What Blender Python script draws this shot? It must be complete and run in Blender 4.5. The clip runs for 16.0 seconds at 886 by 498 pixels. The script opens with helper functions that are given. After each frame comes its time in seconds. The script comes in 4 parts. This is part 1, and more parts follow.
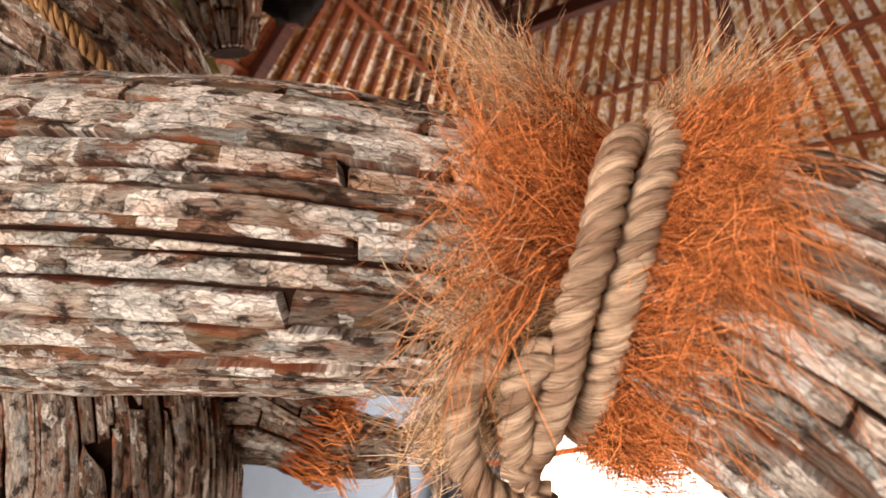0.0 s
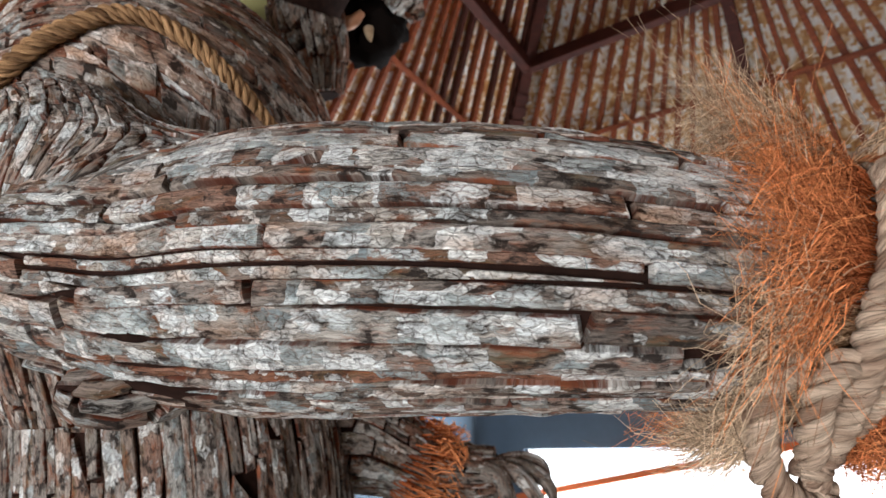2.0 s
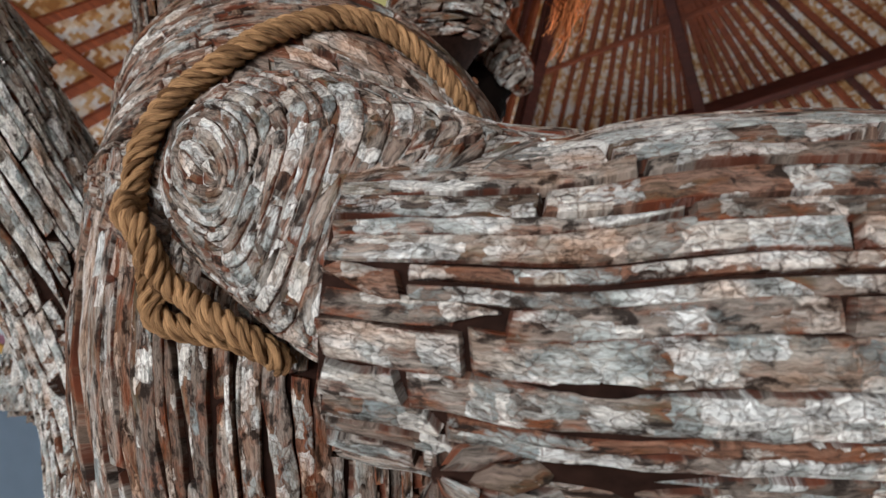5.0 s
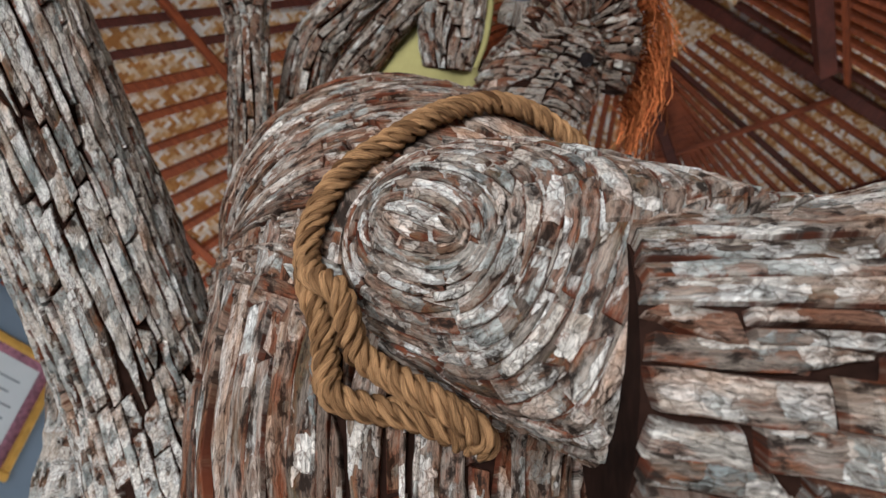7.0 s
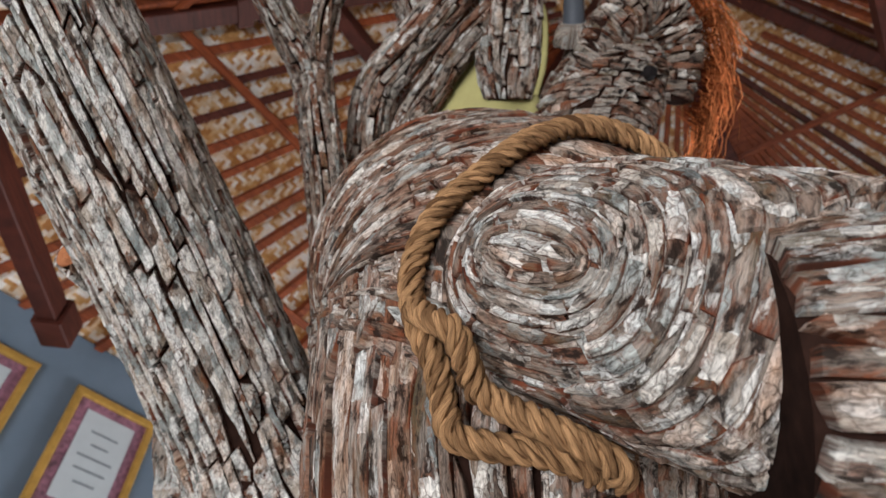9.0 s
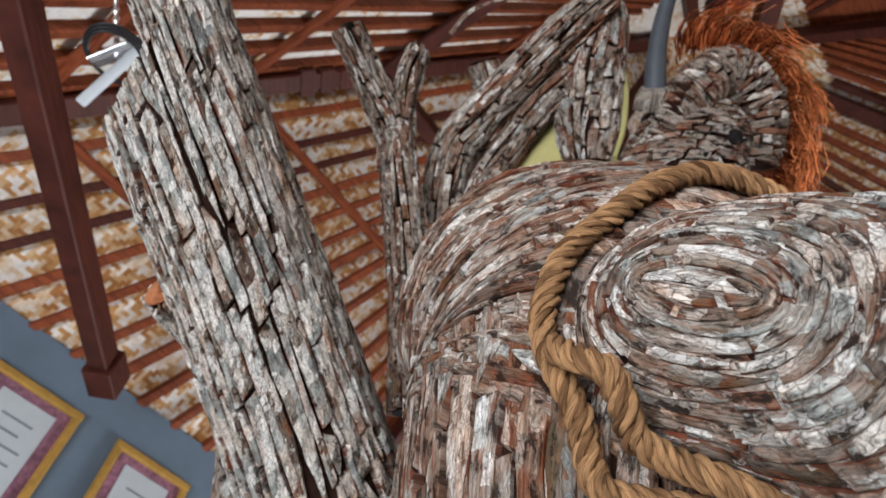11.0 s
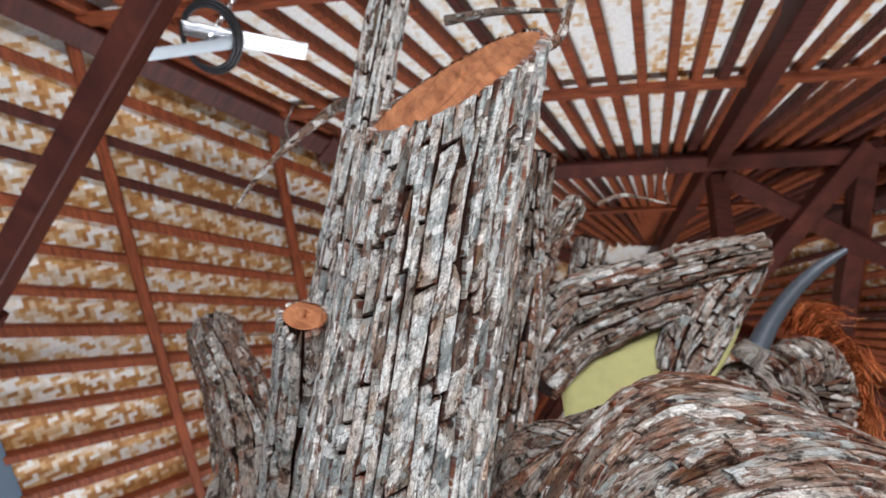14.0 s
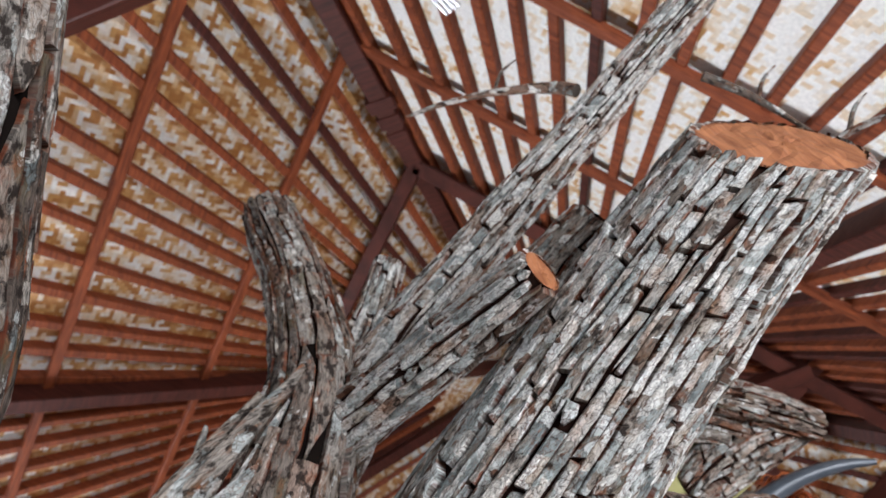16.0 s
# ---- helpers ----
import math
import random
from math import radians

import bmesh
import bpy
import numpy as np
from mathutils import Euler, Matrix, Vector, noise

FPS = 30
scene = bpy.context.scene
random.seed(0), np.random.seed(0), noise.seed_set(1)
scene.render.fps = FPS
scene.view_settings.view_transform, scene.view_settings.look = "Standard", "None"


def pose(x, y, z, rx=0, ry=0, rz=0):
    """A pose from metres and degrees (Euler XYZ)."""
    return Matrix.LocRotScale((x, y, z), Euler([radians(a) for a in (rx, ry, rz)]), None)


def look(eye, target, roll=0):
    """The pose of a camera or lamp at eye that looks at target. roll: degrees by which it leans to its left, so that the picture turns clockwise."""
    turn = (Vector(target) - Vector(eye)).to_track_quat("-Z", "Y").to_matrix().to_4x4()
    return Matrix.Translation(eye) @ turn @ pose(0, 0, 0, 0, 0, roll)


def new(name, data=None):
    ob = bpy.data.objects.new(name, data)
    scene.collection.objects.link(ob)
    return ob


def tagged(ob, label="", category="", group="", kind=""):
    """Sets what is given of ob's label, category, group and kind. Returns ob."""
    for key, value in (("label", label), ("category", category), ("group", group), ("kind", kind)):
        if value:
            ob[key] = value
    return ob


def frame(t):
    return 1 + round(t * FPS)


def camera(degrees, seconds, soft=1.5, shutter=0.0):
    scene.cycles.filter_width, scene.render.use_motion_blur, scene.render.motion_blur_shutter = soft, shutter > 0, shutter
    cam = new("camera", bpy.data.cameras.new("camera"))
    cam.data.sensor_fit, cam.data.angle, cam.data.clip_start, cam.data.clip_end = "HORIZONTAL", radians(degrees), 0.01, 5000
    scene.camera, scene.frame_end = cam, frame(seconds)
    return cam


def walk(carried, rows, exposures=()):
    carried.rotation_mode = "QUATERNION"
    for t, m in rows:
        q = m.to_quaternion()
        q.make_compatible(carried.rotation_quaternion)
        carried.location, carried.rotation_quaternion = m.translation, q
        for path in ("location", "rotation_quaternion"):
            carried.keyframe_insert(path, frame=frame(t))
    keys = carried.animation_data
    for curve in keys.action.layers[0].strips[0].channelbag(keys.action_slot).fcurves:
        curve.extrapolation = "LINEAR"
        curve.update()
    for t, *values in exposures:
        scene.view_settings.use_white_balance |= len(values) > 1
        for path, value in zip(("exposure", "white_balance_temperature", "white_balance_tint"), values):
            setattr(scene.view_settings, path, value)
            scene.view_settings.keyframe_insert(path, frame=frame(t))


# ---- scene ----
cam = camera(73.0, 16.0)
PATH = [
    (0, (0.007, 0.024, 1.542), (-0.022, 1.926, 2.16), 2.6),
    (0.5, (-0.055, -0.005, 1.539), (-0.102, 1.894, 2.163), 2.0),
    (1, (-0.121, -0.022, 1.529), (-0.127, 1.869, 2.179), 2.1),
    (1.5, (-0.159, -0.032, 1.521), (-0.154, 1.855, 2.184), 2.2),
    (2, (-0.201, -0.022, 1.517), (-0.242, 1.844, 2.235), 1.3),
    (2.5, (-0.272, 0.008, 1.512), (-0.344, 1.855, 2.276), 1.0),
    (3, (-0.329, 0.034, 1.513), (-0.425, 1.855, 2.334), 0.1),
    (3.5, (-0.373, 0.095, 1.515), (-0.462, 1.889, 2.395), -0.3),
    (4, (-0.448, 0.128, 1.519), (-0.477, 1.889, 2.468), 0.8),
    (4.5, (-0.525, 0.153, 1.517), (-0.48, 1.892, 2.503), 0.5),
    (5, (-0.606, 0.174, 1.518), (-0.472, 1.873, 2.564), 0.6),
    (7.3, (-0.816, 0.258, 1.492), (-0.662, 1.669, 2.9), 0.6),
    (7.5, (-0.823, 0.261, 1.493), (-0.708, 1.661, 2.916), 1.1),
    (8, (-0.828, 0.259, 1.497), (-0.779, 1.643, 2.941), 1.0),
    (8.5, (-0.838, 0.255, 1.498), (-0.831, 1.639, 2.942), 1.4),
    (9, (-0.846, 0.254, 1.497), (-0.886, 1.63, 2.949), 0.8),
    (9.2, (-0.849, 0.252, 1.497), (-0.921, 1.618, 2.956), 1.2),
    (11.3, (-0.977, 0.318, 1.488), (-1.116, 1.443, 3.136), 8.2),
    (11.5, (-0.999, 0.341, 1.489), (-1.118, 1.418, 3.17), 9.9),
    (12, (-1.057, 0.379, 1.501), (-1.177, 1.361, 3.24), 12.2),
    (12.5, (-1.159, 0.383, 1.514), (-1.254, 1.281, 3.298), 15.5),
    (13, (-1.273, 0.403, 1.513), (-1.226, 1.237, 3.33), 14.3),
    (13.5, (-1.375, 0.42, 1.498), (-1.251, 1.213, 3.33), 15.7),
    (14, (-1.427, 0.459, 1.493), (-1.309, 1.202, 3.346), 20.7),
    (14.5, (-1.479, 0.542, 1.494), (-1.364, 1.208, 3.376), 28.1),
    (15, (-1.53, 0.636, 1.496), (-1.408, 1.228, 3.403), 32.6),
    (15.5, (-1.611, 0.741, 1.483), (-1.427, 1.288, 3.398), 37.6),
    (16, (-1.708, 0.855, 1.453), (-1.421, 1.351, 3.369), 31.8),
]
walk(cam, [(t, look(eye, target, roll)) for t, eye, target, roll in PATH], [(0, 0.78, 8000, 24), (1.2, 0.58, 6700, 14), (2.5, 0.33, 5700, 8), (4, 0.28, 5750, 8), (5, 0.24, 6000, 10), (7.5, 0.28, 6050, 11), (9, 0.3, 6100, 12), (12, 0.55, 5900, 11), (16, 0.64, 5700, 10)])
cam.data.dof.use_dof, cam.data.dof.focus_distance, cam.data.dof.aperture_fstop = True, 0.56, 7.5

# ---- light ----
world = bpy.data.worlds.new("sky")
scene.world = world
world.use_nodes = True
wn = world.node_tree
sky = wn.nodes.new("ShaderNodeTexSky")
sky.sky_type = "NISHITA"
sky.sun_disc = False
sky.sun_elevation, sky.sun_rotation = radians(52), radians(200)
wn.nodes["Background"].inputs["Strength"].default_value = 0.045
wn.links.new(sky.outputs["Color"], wn.nodes["Background"].inputs["Color"])

sun_data = bpy.data.lights.new("sun", "SUN")
sun_data.energy, sun_data.angle, sun_data.color = 2.4, radians(0.6), (1.0, 0.95, 0.88)
sun = new("sun", sun_data)
sun.matrix_world = look((0, 0, 20), (9, 13.2, 0))
A56 = radians(56.6)


def bay_fill(u, v, z, w, h, aim, watts, tint):
    """Added area lamp in place of daylight at one of the hall's open bays."""
    spot = lambda p: (math.cos(A56) * p[0] - math.sin(A56) * p[1], math.sin(A56) * p[0] + math.cos(A56) * p[1], p[2])
    data = bpy.data.lights.new("bay_fill", "AREA")
    data.shape, data.size, data.size_y, data.energy, data.color = "RECTANGLE", w, h, watts, tint
    new("bay_fill", data).matrix_world = look(spot((u, v, z)), spot(aim))


bay_fill(6.5, 1.6, 1.2, 3.6, 1.2, (0, 0.4, 3.6), 335, (1.0, 0.98, 0.95))
# unseen fill from the near bay, low and tilted up like floor bounce
bay_fill(-2.9, 0.6, 0.5, 2.4, 0.8, (0.4, 1.0, 1.9), 145, (1.0, 0.98, 0.96))

# ---- materials ----


def nodes_of(name, rough=0.7, metal=0.0):
    m = bpy.data.materials.new(name)
    m.use_nodes = True
    nt = m.node_tree
    b = nt.nodes["Principled BSDF"]
    b.inputs["Roughness"].default_value = rough
    b.inputs["Metallic"].default_value = metal
    if rough > 0.65:
        b.inputs["Specular IOR Level"].default_value = 0.05
    return m, nt, b


def N(nt, kind, **props):
    n = nt.nodes.new(kind)
    for k, v in props.items():
        if k == "operation":
            n.operation = v
        elif k == "blend":
            n.blend_type = v
        elif k == "data":
            n.data_type = v
        elif k == "dims":
            n.noise_dimensions = v
    return n


def scaled(nt, src, scale):
    n = nt.nodes.new("ShaderNodeMapping")
    n.inputs["Scale"].default_value = scale
    nt.links.new(src, n.inputs["Vector"])
    return n.outputs["Vector"]


def noise_of(nt, vec, scale, detail=4.0, rough=0.55, distort=0.0):
    n = nt.nodes.new("ShaderNodeTexNoise")
    n.inputs["Scale"].default_value = scale
    n.inputs["Detail"].default_value = detail
    n.inputs["Roughness"].default_value = rough
    n.inputs["Distortion"].default_value = distort
    if vec is not None:
        nt.links.new(vec, n.inputs["Vector"])
    return n.outputs["Fac"]


def ramp(nt, fac, stops):
    r = nt.nodes.new("ShaderNodeValToRGB")
    el = r.color_ramp.elements
    while len(el) < len(stops):
        el.new(0.5)
    for e, (p, c) in zip(el, stops):
        e.position = p
        e.color = (*c, 1.0) if len(c) == 3 else c
    nt.links.new(fac, r.inputs["Fac"])
    return r.outputs["Color"]


def grey(v):
    return (v, v, v)


def mixed(nt, fac, a, b, blend="MIX"):
    n = nt.nodes.new("ShaderNodeMix")
    n.data_type, n.blend_type = "RGBA", blend
    for sock, val in ((n.inputs[0], fac), (n.inputs[6], a), (n.inputs[7], b)):
        if isinstance(val, bpy.types.NodeSocket):
            nt.links.new(val, sock)
        elif isinstance(val, (int, float)):
            sock.default_value = val
        else:
            sock.default_value = (*val, 1.0)
    return n.outputs[2]


def maths(nt, op, a, b=0.0):
    n = nt.nodes.new("ShaderNodeMath")
    n.operation = op
    for sock, val in zip(n.inputs, (a, b)):
        if isinstance(val, bpy.types.NodeSocket):
            nt.links.new(val, sock)
        else:
            sock.default_value = val
    return n.outputs[0]


def bump(nt, b, height, strength, dist):
    n = nt.nodes.new("ShaderNodeBump")
    n.inputs["Strength"].default_value = strength
    n.inputs["Distance"].default_value = dist
    nt.links.new(height, n.inputs["Height"])
    nt.links.new(n.outputs["Normal"], b.inputs["Normal"])


def bark_material(name, pale=0.5, ruddy=0.5, size=1.0, crisp=1.0):
    """Weathered bark: grey to ruddy ground, grain along the strip, blocks of cracked pale lichen, red rims with gap
    shade.
    """
    m, nt, b = nodes_of(name, 0.85)
    uv = nt.nodes.new("ShaderNodeUVMap").outputs["UV"]
    rim = nt.nodes.new("ShaderNodeAttribute")
    rim.attribute_name = "rim"
    rim = rim.outputs["Fac"]
    r1 = nt.nodes.new("ShaderNodeObjectInfo").outputs["Random"]
    r2 = nt.nodes.new("ShaderNodeNewGeometry").outputs["Random Per Island"]
    rnd = maths(nt, "FRACT", maths(nt, "ADD", r1, r2))
    k = 1.0 / size
    warp = nt.nodes.new("ShaderNodeTexNoise")
    warp.inputs["Scale"].default_value = 90 * k
    warp.inputs["Detail"].default_value = 4
    nt.links.new(uv, warp.inputs["Vector"])
    wv = nt.nodes.new("ShaderNodeVectorMath")
    wv.operation = "MULTIPLY_ADD"
    wv.inputs[1].default_value = (0.014, 0.007, 0)
    nt.links.new(warp.outputs["Color"], wv.inputs[0])
    nt.links.new(uv, wv.inputs[2])
    p = wv.outputs[0]
    ground = ramp(nt, rnd, [(0.0, (0.13, 0.1, 0.08)), (0.2, (0.3, 0.25, 0.205)), (0.42, (0.42, 0.385, 0.335)),
                            (0.62, (0.25, 0.19, 0.15)), (0.86 - 0.12 * ruddy, (0.24, 0.12, 0.075)), (1.0, (0.42, 0.37, 0.31))])
    fine = noise_of(nt, scaled(nt, p, (45 * k, 420 * k, 1)), 1.0, 8, 0.72, 0.5)
    c = mixed(nt, 1.0, ground, ramp(nt, fine, [(0.3, grey(0.05)), (0.43, grey(0.5)), (0.55, grey(0.95)), (0.75, grey(1.5))]), "MULTIPLY")
    # staining: moss-brown, rust, dark damp
    moss = noise_of(nt, scaled(nt, p, (13 * k, 40 * k, 5)), 1.0, 4, 0.6)
    c = mixed(nt, ramp(nt, moss, [(0.54, grey(0)), (0.64, grey(0.75))]), c, (0.085, 0.07, 0.035))
    blot = noise_of(nt, scaled(nt, p, (26 * k, 80 * k, 1)), 1.0, 6, 0.68)
    c = mixed(nt, ramp(nt, blot, [(0.53 - 0.04 * ruddy, grey(0)), (0.68, grey(0.85))]), c, mixed(nt, 1.0, (0.26, 0.085, 0.036), ramp(nt, fine, [(0.35, grey(0.25)), (0.6, grey(1.1))]), "MULTIPLY"))
    damp = ramp(nt, noise_of(nt, scaled(nt, p, (38 * k, 70 * k, 3)), 1.0, 5, 0.65), [(0.5, grey(0)), (0.6, grey(0.95))])
    # lichen in blocks that break off along cross cracks
    cells = nt.nodes.new("ShaderNodeTexVoronoi")
    cells.distance = "CHEBYCHEV"
    cells.inputs["Scale"].default_value = 1.0
    cells.inputs["Randomness"].default_value = 0.85
    nt.links.new(scaled(nt, p, (27 * k, 45 * k, 1)), cells.inputs["Vector"])
    sep = nt.nodes.new("ShaderNodeSeparateColor")
    nt.links.new(cells.outputs["Color"], sep.inputs["Color"])
    patch = noise_of(nt, scaled(nt, p, (24 * k, 46 * k, 1)), 1.0, 9, 0.68, 0.2)
    patch2 = noise_of(nt, scaled(nt, uv, (8 * k, 14 * k, 1)), 1.0, 2, 0.5)
    level = maths(nt, "ADD", patch, maths(nt, "MULTIPLY", maths(nt, "SUBTRACT", patch2, 0.5), 0.28))
    level = maths(nt, "ADD", level, maths(nt, "MULTIPLY", maths(nt, "SUBTRACT", rnd, 0.5), 0.12))
    level = maths(nt, "ADD", level, maths(nt, "MULTIPLY", maths(nt, "SUBTRACT", sep.outputs["Red"], 0.5), 0.36))
    level = maths(nt, "SUBTRACT", level, maths(nt, "MULTIPLY", maths(nt, "POWER", rim, 3.0), 0.1))
    edge = 0.61 - 0.19 * pale
    lich = ramp(nt, level, [(edge - 0.02 / crisp, grey(0)), (edge + 0.015, grey(0.7)), (edge + 0.1 / crisp, grey(1))])
    vor = nt.nodes.new("ShaderNodeTexVoronoi")
    vor.feature = "DISTANCE_TO_EDGE"
    vor.inputs["Scale"].default_value = 1.0
    nt.links.new(scaled(nt, p, (75 * k, 120 * k, 1)), vor.inputs["Vector"])
    crack = ramp(nt, vor.outputs["Distance"], [(0.0, grey(0.3)), (0.06, grey(1))])
    speck = ramp(nt, noise_of(nt, scaled(nt, p, (230 * k, 340 * k, 1)), 1.0, 5, 0.75), [(0.36, grey(0.2)), (0.5, grey(1))])
    lich = mixed(nt, 1.0, lich, mixed(nt, 0.9, crack, speck, "MULTIPLY"), "MULTIPLY")
    tone = ramp(nt, maths(nt, "ADD", maths(nt, "MULTIPLY", noise_of(nt, scaled(nt, p, (20 * k, 24 * k, 2)), 1.0, 4), 0.6), maths(nt, "MULTIPLY", sep.outputs["Green"], 0.4)),
                [(0.28, (0.26, 0.29, 0.28)), (0.38, (0.5, 0.52, 0.48)), (0.47, (0.84, 0.83, 0.78)), (0.6, (0.9, 0.86, 0.78)), (0.75, (0.55, 0.47, 0.38))])
    tone = mixed(nt, 0.75, tone, ramp(nt, fine, [(0.32, grey(0.45)), (0.6, grey(1.12))]), "MULTIPLY")
    c = mixed(nt, lich, c, tone)
    c = mixed(nt, mixed(nt, 1.0, damp, ramp(nt, lich, [(0.0, grey(1)), (0.9, grey(0.45))]), "MULTIPLY"), c, (0.022, 0.016, 0.013))
    # broad rust-brown weathering
    wash = noise_of(nt, scaled(nt, p, (6 * k, 16 * k, 9)), 1.0, 5, 0.62)
    c = mixed(nt, ramp(nt, wash, [(0.56 - 0.07 * ruddy, grey(0)), (0.72 - 0.05 * ruddy, grey(0.85))]), c, (0.62, 0.36, 0.22), "MULTIPLY")
    # wear bares red inner bark at the rims; its dark stops add gap shade
    worn_shade = maths(nt, "ADD", maths(nt, "MULTIPLY", rim, 0.75), maths(nt, "MULTIPLY", maths(nt, "SUBTRACT", blot, 0.5), 1.6))
    c = mixed(nt, ramp(nt, worn_shade, [(0.62, grey(0)), (0.84, grey(0.9))]), c, ramp(nt, patch2, [(0.35, (0.03, 0.014, 0.01)), (0.55, (0.13, 0.036, 0.018)), (0.7, (0.24, 0.075, 0.03))]))
    nt.links.new(c, b.inputs["Base Color"])
    h = maths(nt, "ADD", maths(nt, "MULTIPLY", fine, 0.8), maths(nt, "MULTIPLY", maths(nt, "ADD", patch, lich), 0.4))
    bump(nt, b, h, 1.0, 0.004 * size)
    return m


def wood_material(name, dark, light, scale=6.0, rough=0.55, axis=(1, 1, 14)):
    m, nt, b = nodes_of(name, rough)
    b.inputs["Specular IOR Level"].default_value = 0.2
    co = nt.nodes.new("ShaderNodeTexCoord").outputs["Object"]
    f = noise_of(nt, scaled(nt, co, axis), scale, 5, 0.6, 0.5)
    g = noise_of(nt, co, 2.5, 3)
    c = ramp(nt, f, [(0.3, dark), (0.7, light)])
    c = mixed(nt, 0.5, c, ramp(nt, g, [(0.3, grey(0.55)), (0.7, grey(1.1))]), "MULTIPLY")
    nt.links.new(c, b.inputs["Base Color"])
    bump(nt, b, f, 0.25, 0.004)
    return m


def plain_material(name, colour, rough=0.7, metal=0.0, vary=0.25, scale=8.0, relief=0.1):
    m, nt, b = nodes_of(name, rough, metal)
    co = nt.nodes.new("ShaderNodeTexCoord").outputs["Object"]
    f = noise_of(nt, co, scale, 6, 0.6)
    g = noise_of(nt, co, scale * 0.15, 3)
    f2 = maths(nt, "ADD", maths(nt, "MULTIPLY", f, 0.6), maths(nt, "MULTIPLY", g, 0.4))
    c = ramp(nt, f2, [(0.3, tuple(v * (1 - vary) for v in colour)), (0.7, tuple(min(1, v * (1 + vary)) for v in colour))])
    nt.links.new(c, b.inputs["Base Color"])
    if relief:
        bump(nt, b, f, relief, 0.005)
    return m


def mat_material(name, shift=0.0):
    """Woven bamboo matting: twill of pale and tawny strips."""
    m, nt, b = nodes_of(name, 0.6)
    uv = nt.nodes.new("ShaderNodeUVMap").outputs["UV"]
    sep = nt.nodes.new("ShaderNodeSeparateXYZ")
    nt.links.new(scaled(nt, uv, (42, 42, 1)), sep.inputs["Vector"])
    x, y = sep.outputs["X"], sep.outputs["Y"]
    fx, fy = maths(nt, "FLOOR", x), maths(nt, "FLOOR", y)
    # over-under twill: the strip on top alternates by the diagonal
    diag = maths(nt, "MODULO", maths(nt, "ADD", maths(nt, "ADD", fx, fy), 4000.0), 4.0)
    over = maths(nt, "LESS_THAN", diag, 2.0)
    sid = nt.nodes.new("ShaderNodeMix")
    sid.data_type = "FLOAT"
    nt.links.new(over, sid.inputs[0])
    nt.links.new(maths(nt, "ADD", fy, 300.5), sid.inputs[2])
    nt.links.new(fx, sid.inputs[3])
    cell = nt.nodes.new("ShaderNodeCombineXYZ")
    nt.links.new(sid.outputs[0], cell.inputs[0])
    seg = nt.nodes.new("ShaderNodeMix")
    seg.data_type = "FLOAT"
    nt.links.new(over, seg.inputs[0])
    nt.links.new(maths(nt, "FLOOR", maths(nt, "DIVIDE", maths(nt, "ADD", x, fy), 4.0)), seg.inputs[2])
    nt.links.new(maths(nt, "FLOOR", maths(nt, "DIVIDE", maths(nt, "ADD", y, fx), 4.0)), seg.inputs[3])
    nt.links.new(seg.outputs[0], cell.inputs[1])
    wnz = nt.nodes.new("ShaderNodeTexWhiteNoise")
    wnz.noise_dimensions = "2D"
    nt.links.new(cell.outputs[0], wnz.inputs["Vector"])
    big = noise_of(nt, scaled(nt, uv, (2.2, 2.2, 1)), 1.0, 3, 0.6)
    lev = maths(nt, "ADD", maths(nt, "MULTIPLY", wnz.outputs["Value"], 0.55), maths(nt, "MULTIPLY", big, 0.9))
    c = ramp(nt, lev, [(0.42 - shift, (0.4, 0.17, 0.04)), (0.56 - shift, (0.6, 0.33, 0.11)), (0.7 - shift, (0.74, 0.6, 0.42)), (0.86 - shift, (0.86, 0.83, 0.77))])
    fine = noise_of(nt, scaled(nt, uv, (60, 60, 1)), 1.0, 4)
    c = mixed(nt, 0.35, c, ramp(nt, fine, [(0.3, grey(0.5)), (0.7, grey(1.2))]), "MULTIPLY")
    nt.links.new(c, b.inputs["Base Color"])
    bump(nt, b, maths(nt, "ADD", wnz.outputs["Value"], maths(nt, "MULTIPLY", over, 0.5)), 0.4, 0.004)
    return m


def rope_material(name, dark, light, per_object=False):
    m, nt, b = nodes_of(name, 0.8)
    uv = nt.nodes.new("ShaderNodeUVMap").outputs["UV"]
    f = noise_of(nt, scaled(nt, uv, (60, 900, 1)), 1.0, 6, 0.7, 0.4)
    g = noise_of(nt, scaled(nt, uv, (25, 60, 1)), 1.0, 3)
    rnd = nt.nodes.new("ShaderNodeNewGeometry").outputs["Random Per Island"]
    c = ramp(nt, maths(nt, "ADD", maths(nt, "MULTIPLY", g, 0.7), maths(nt, "MULTIPLY", rnd, 0.3)), [(0.34, dark), (0.5, tuple(0.5 * (v + w) for v, w in zip(dark, light))), (0.6, light), (0.75, tuple(min(1, v * 1.45) for v in light))])
    c = mixed(nt, 0.85, c, ramp(nt, f, [(0.34, grey(0.12)), (0.5, grey(0.9)), (0.68, grey(1.45))]), "MULTIPLY")
    nt.links.new(c, b.inputs["Base Color"])
    bump(nt, b, f, 1.0, 0.003)
    return m


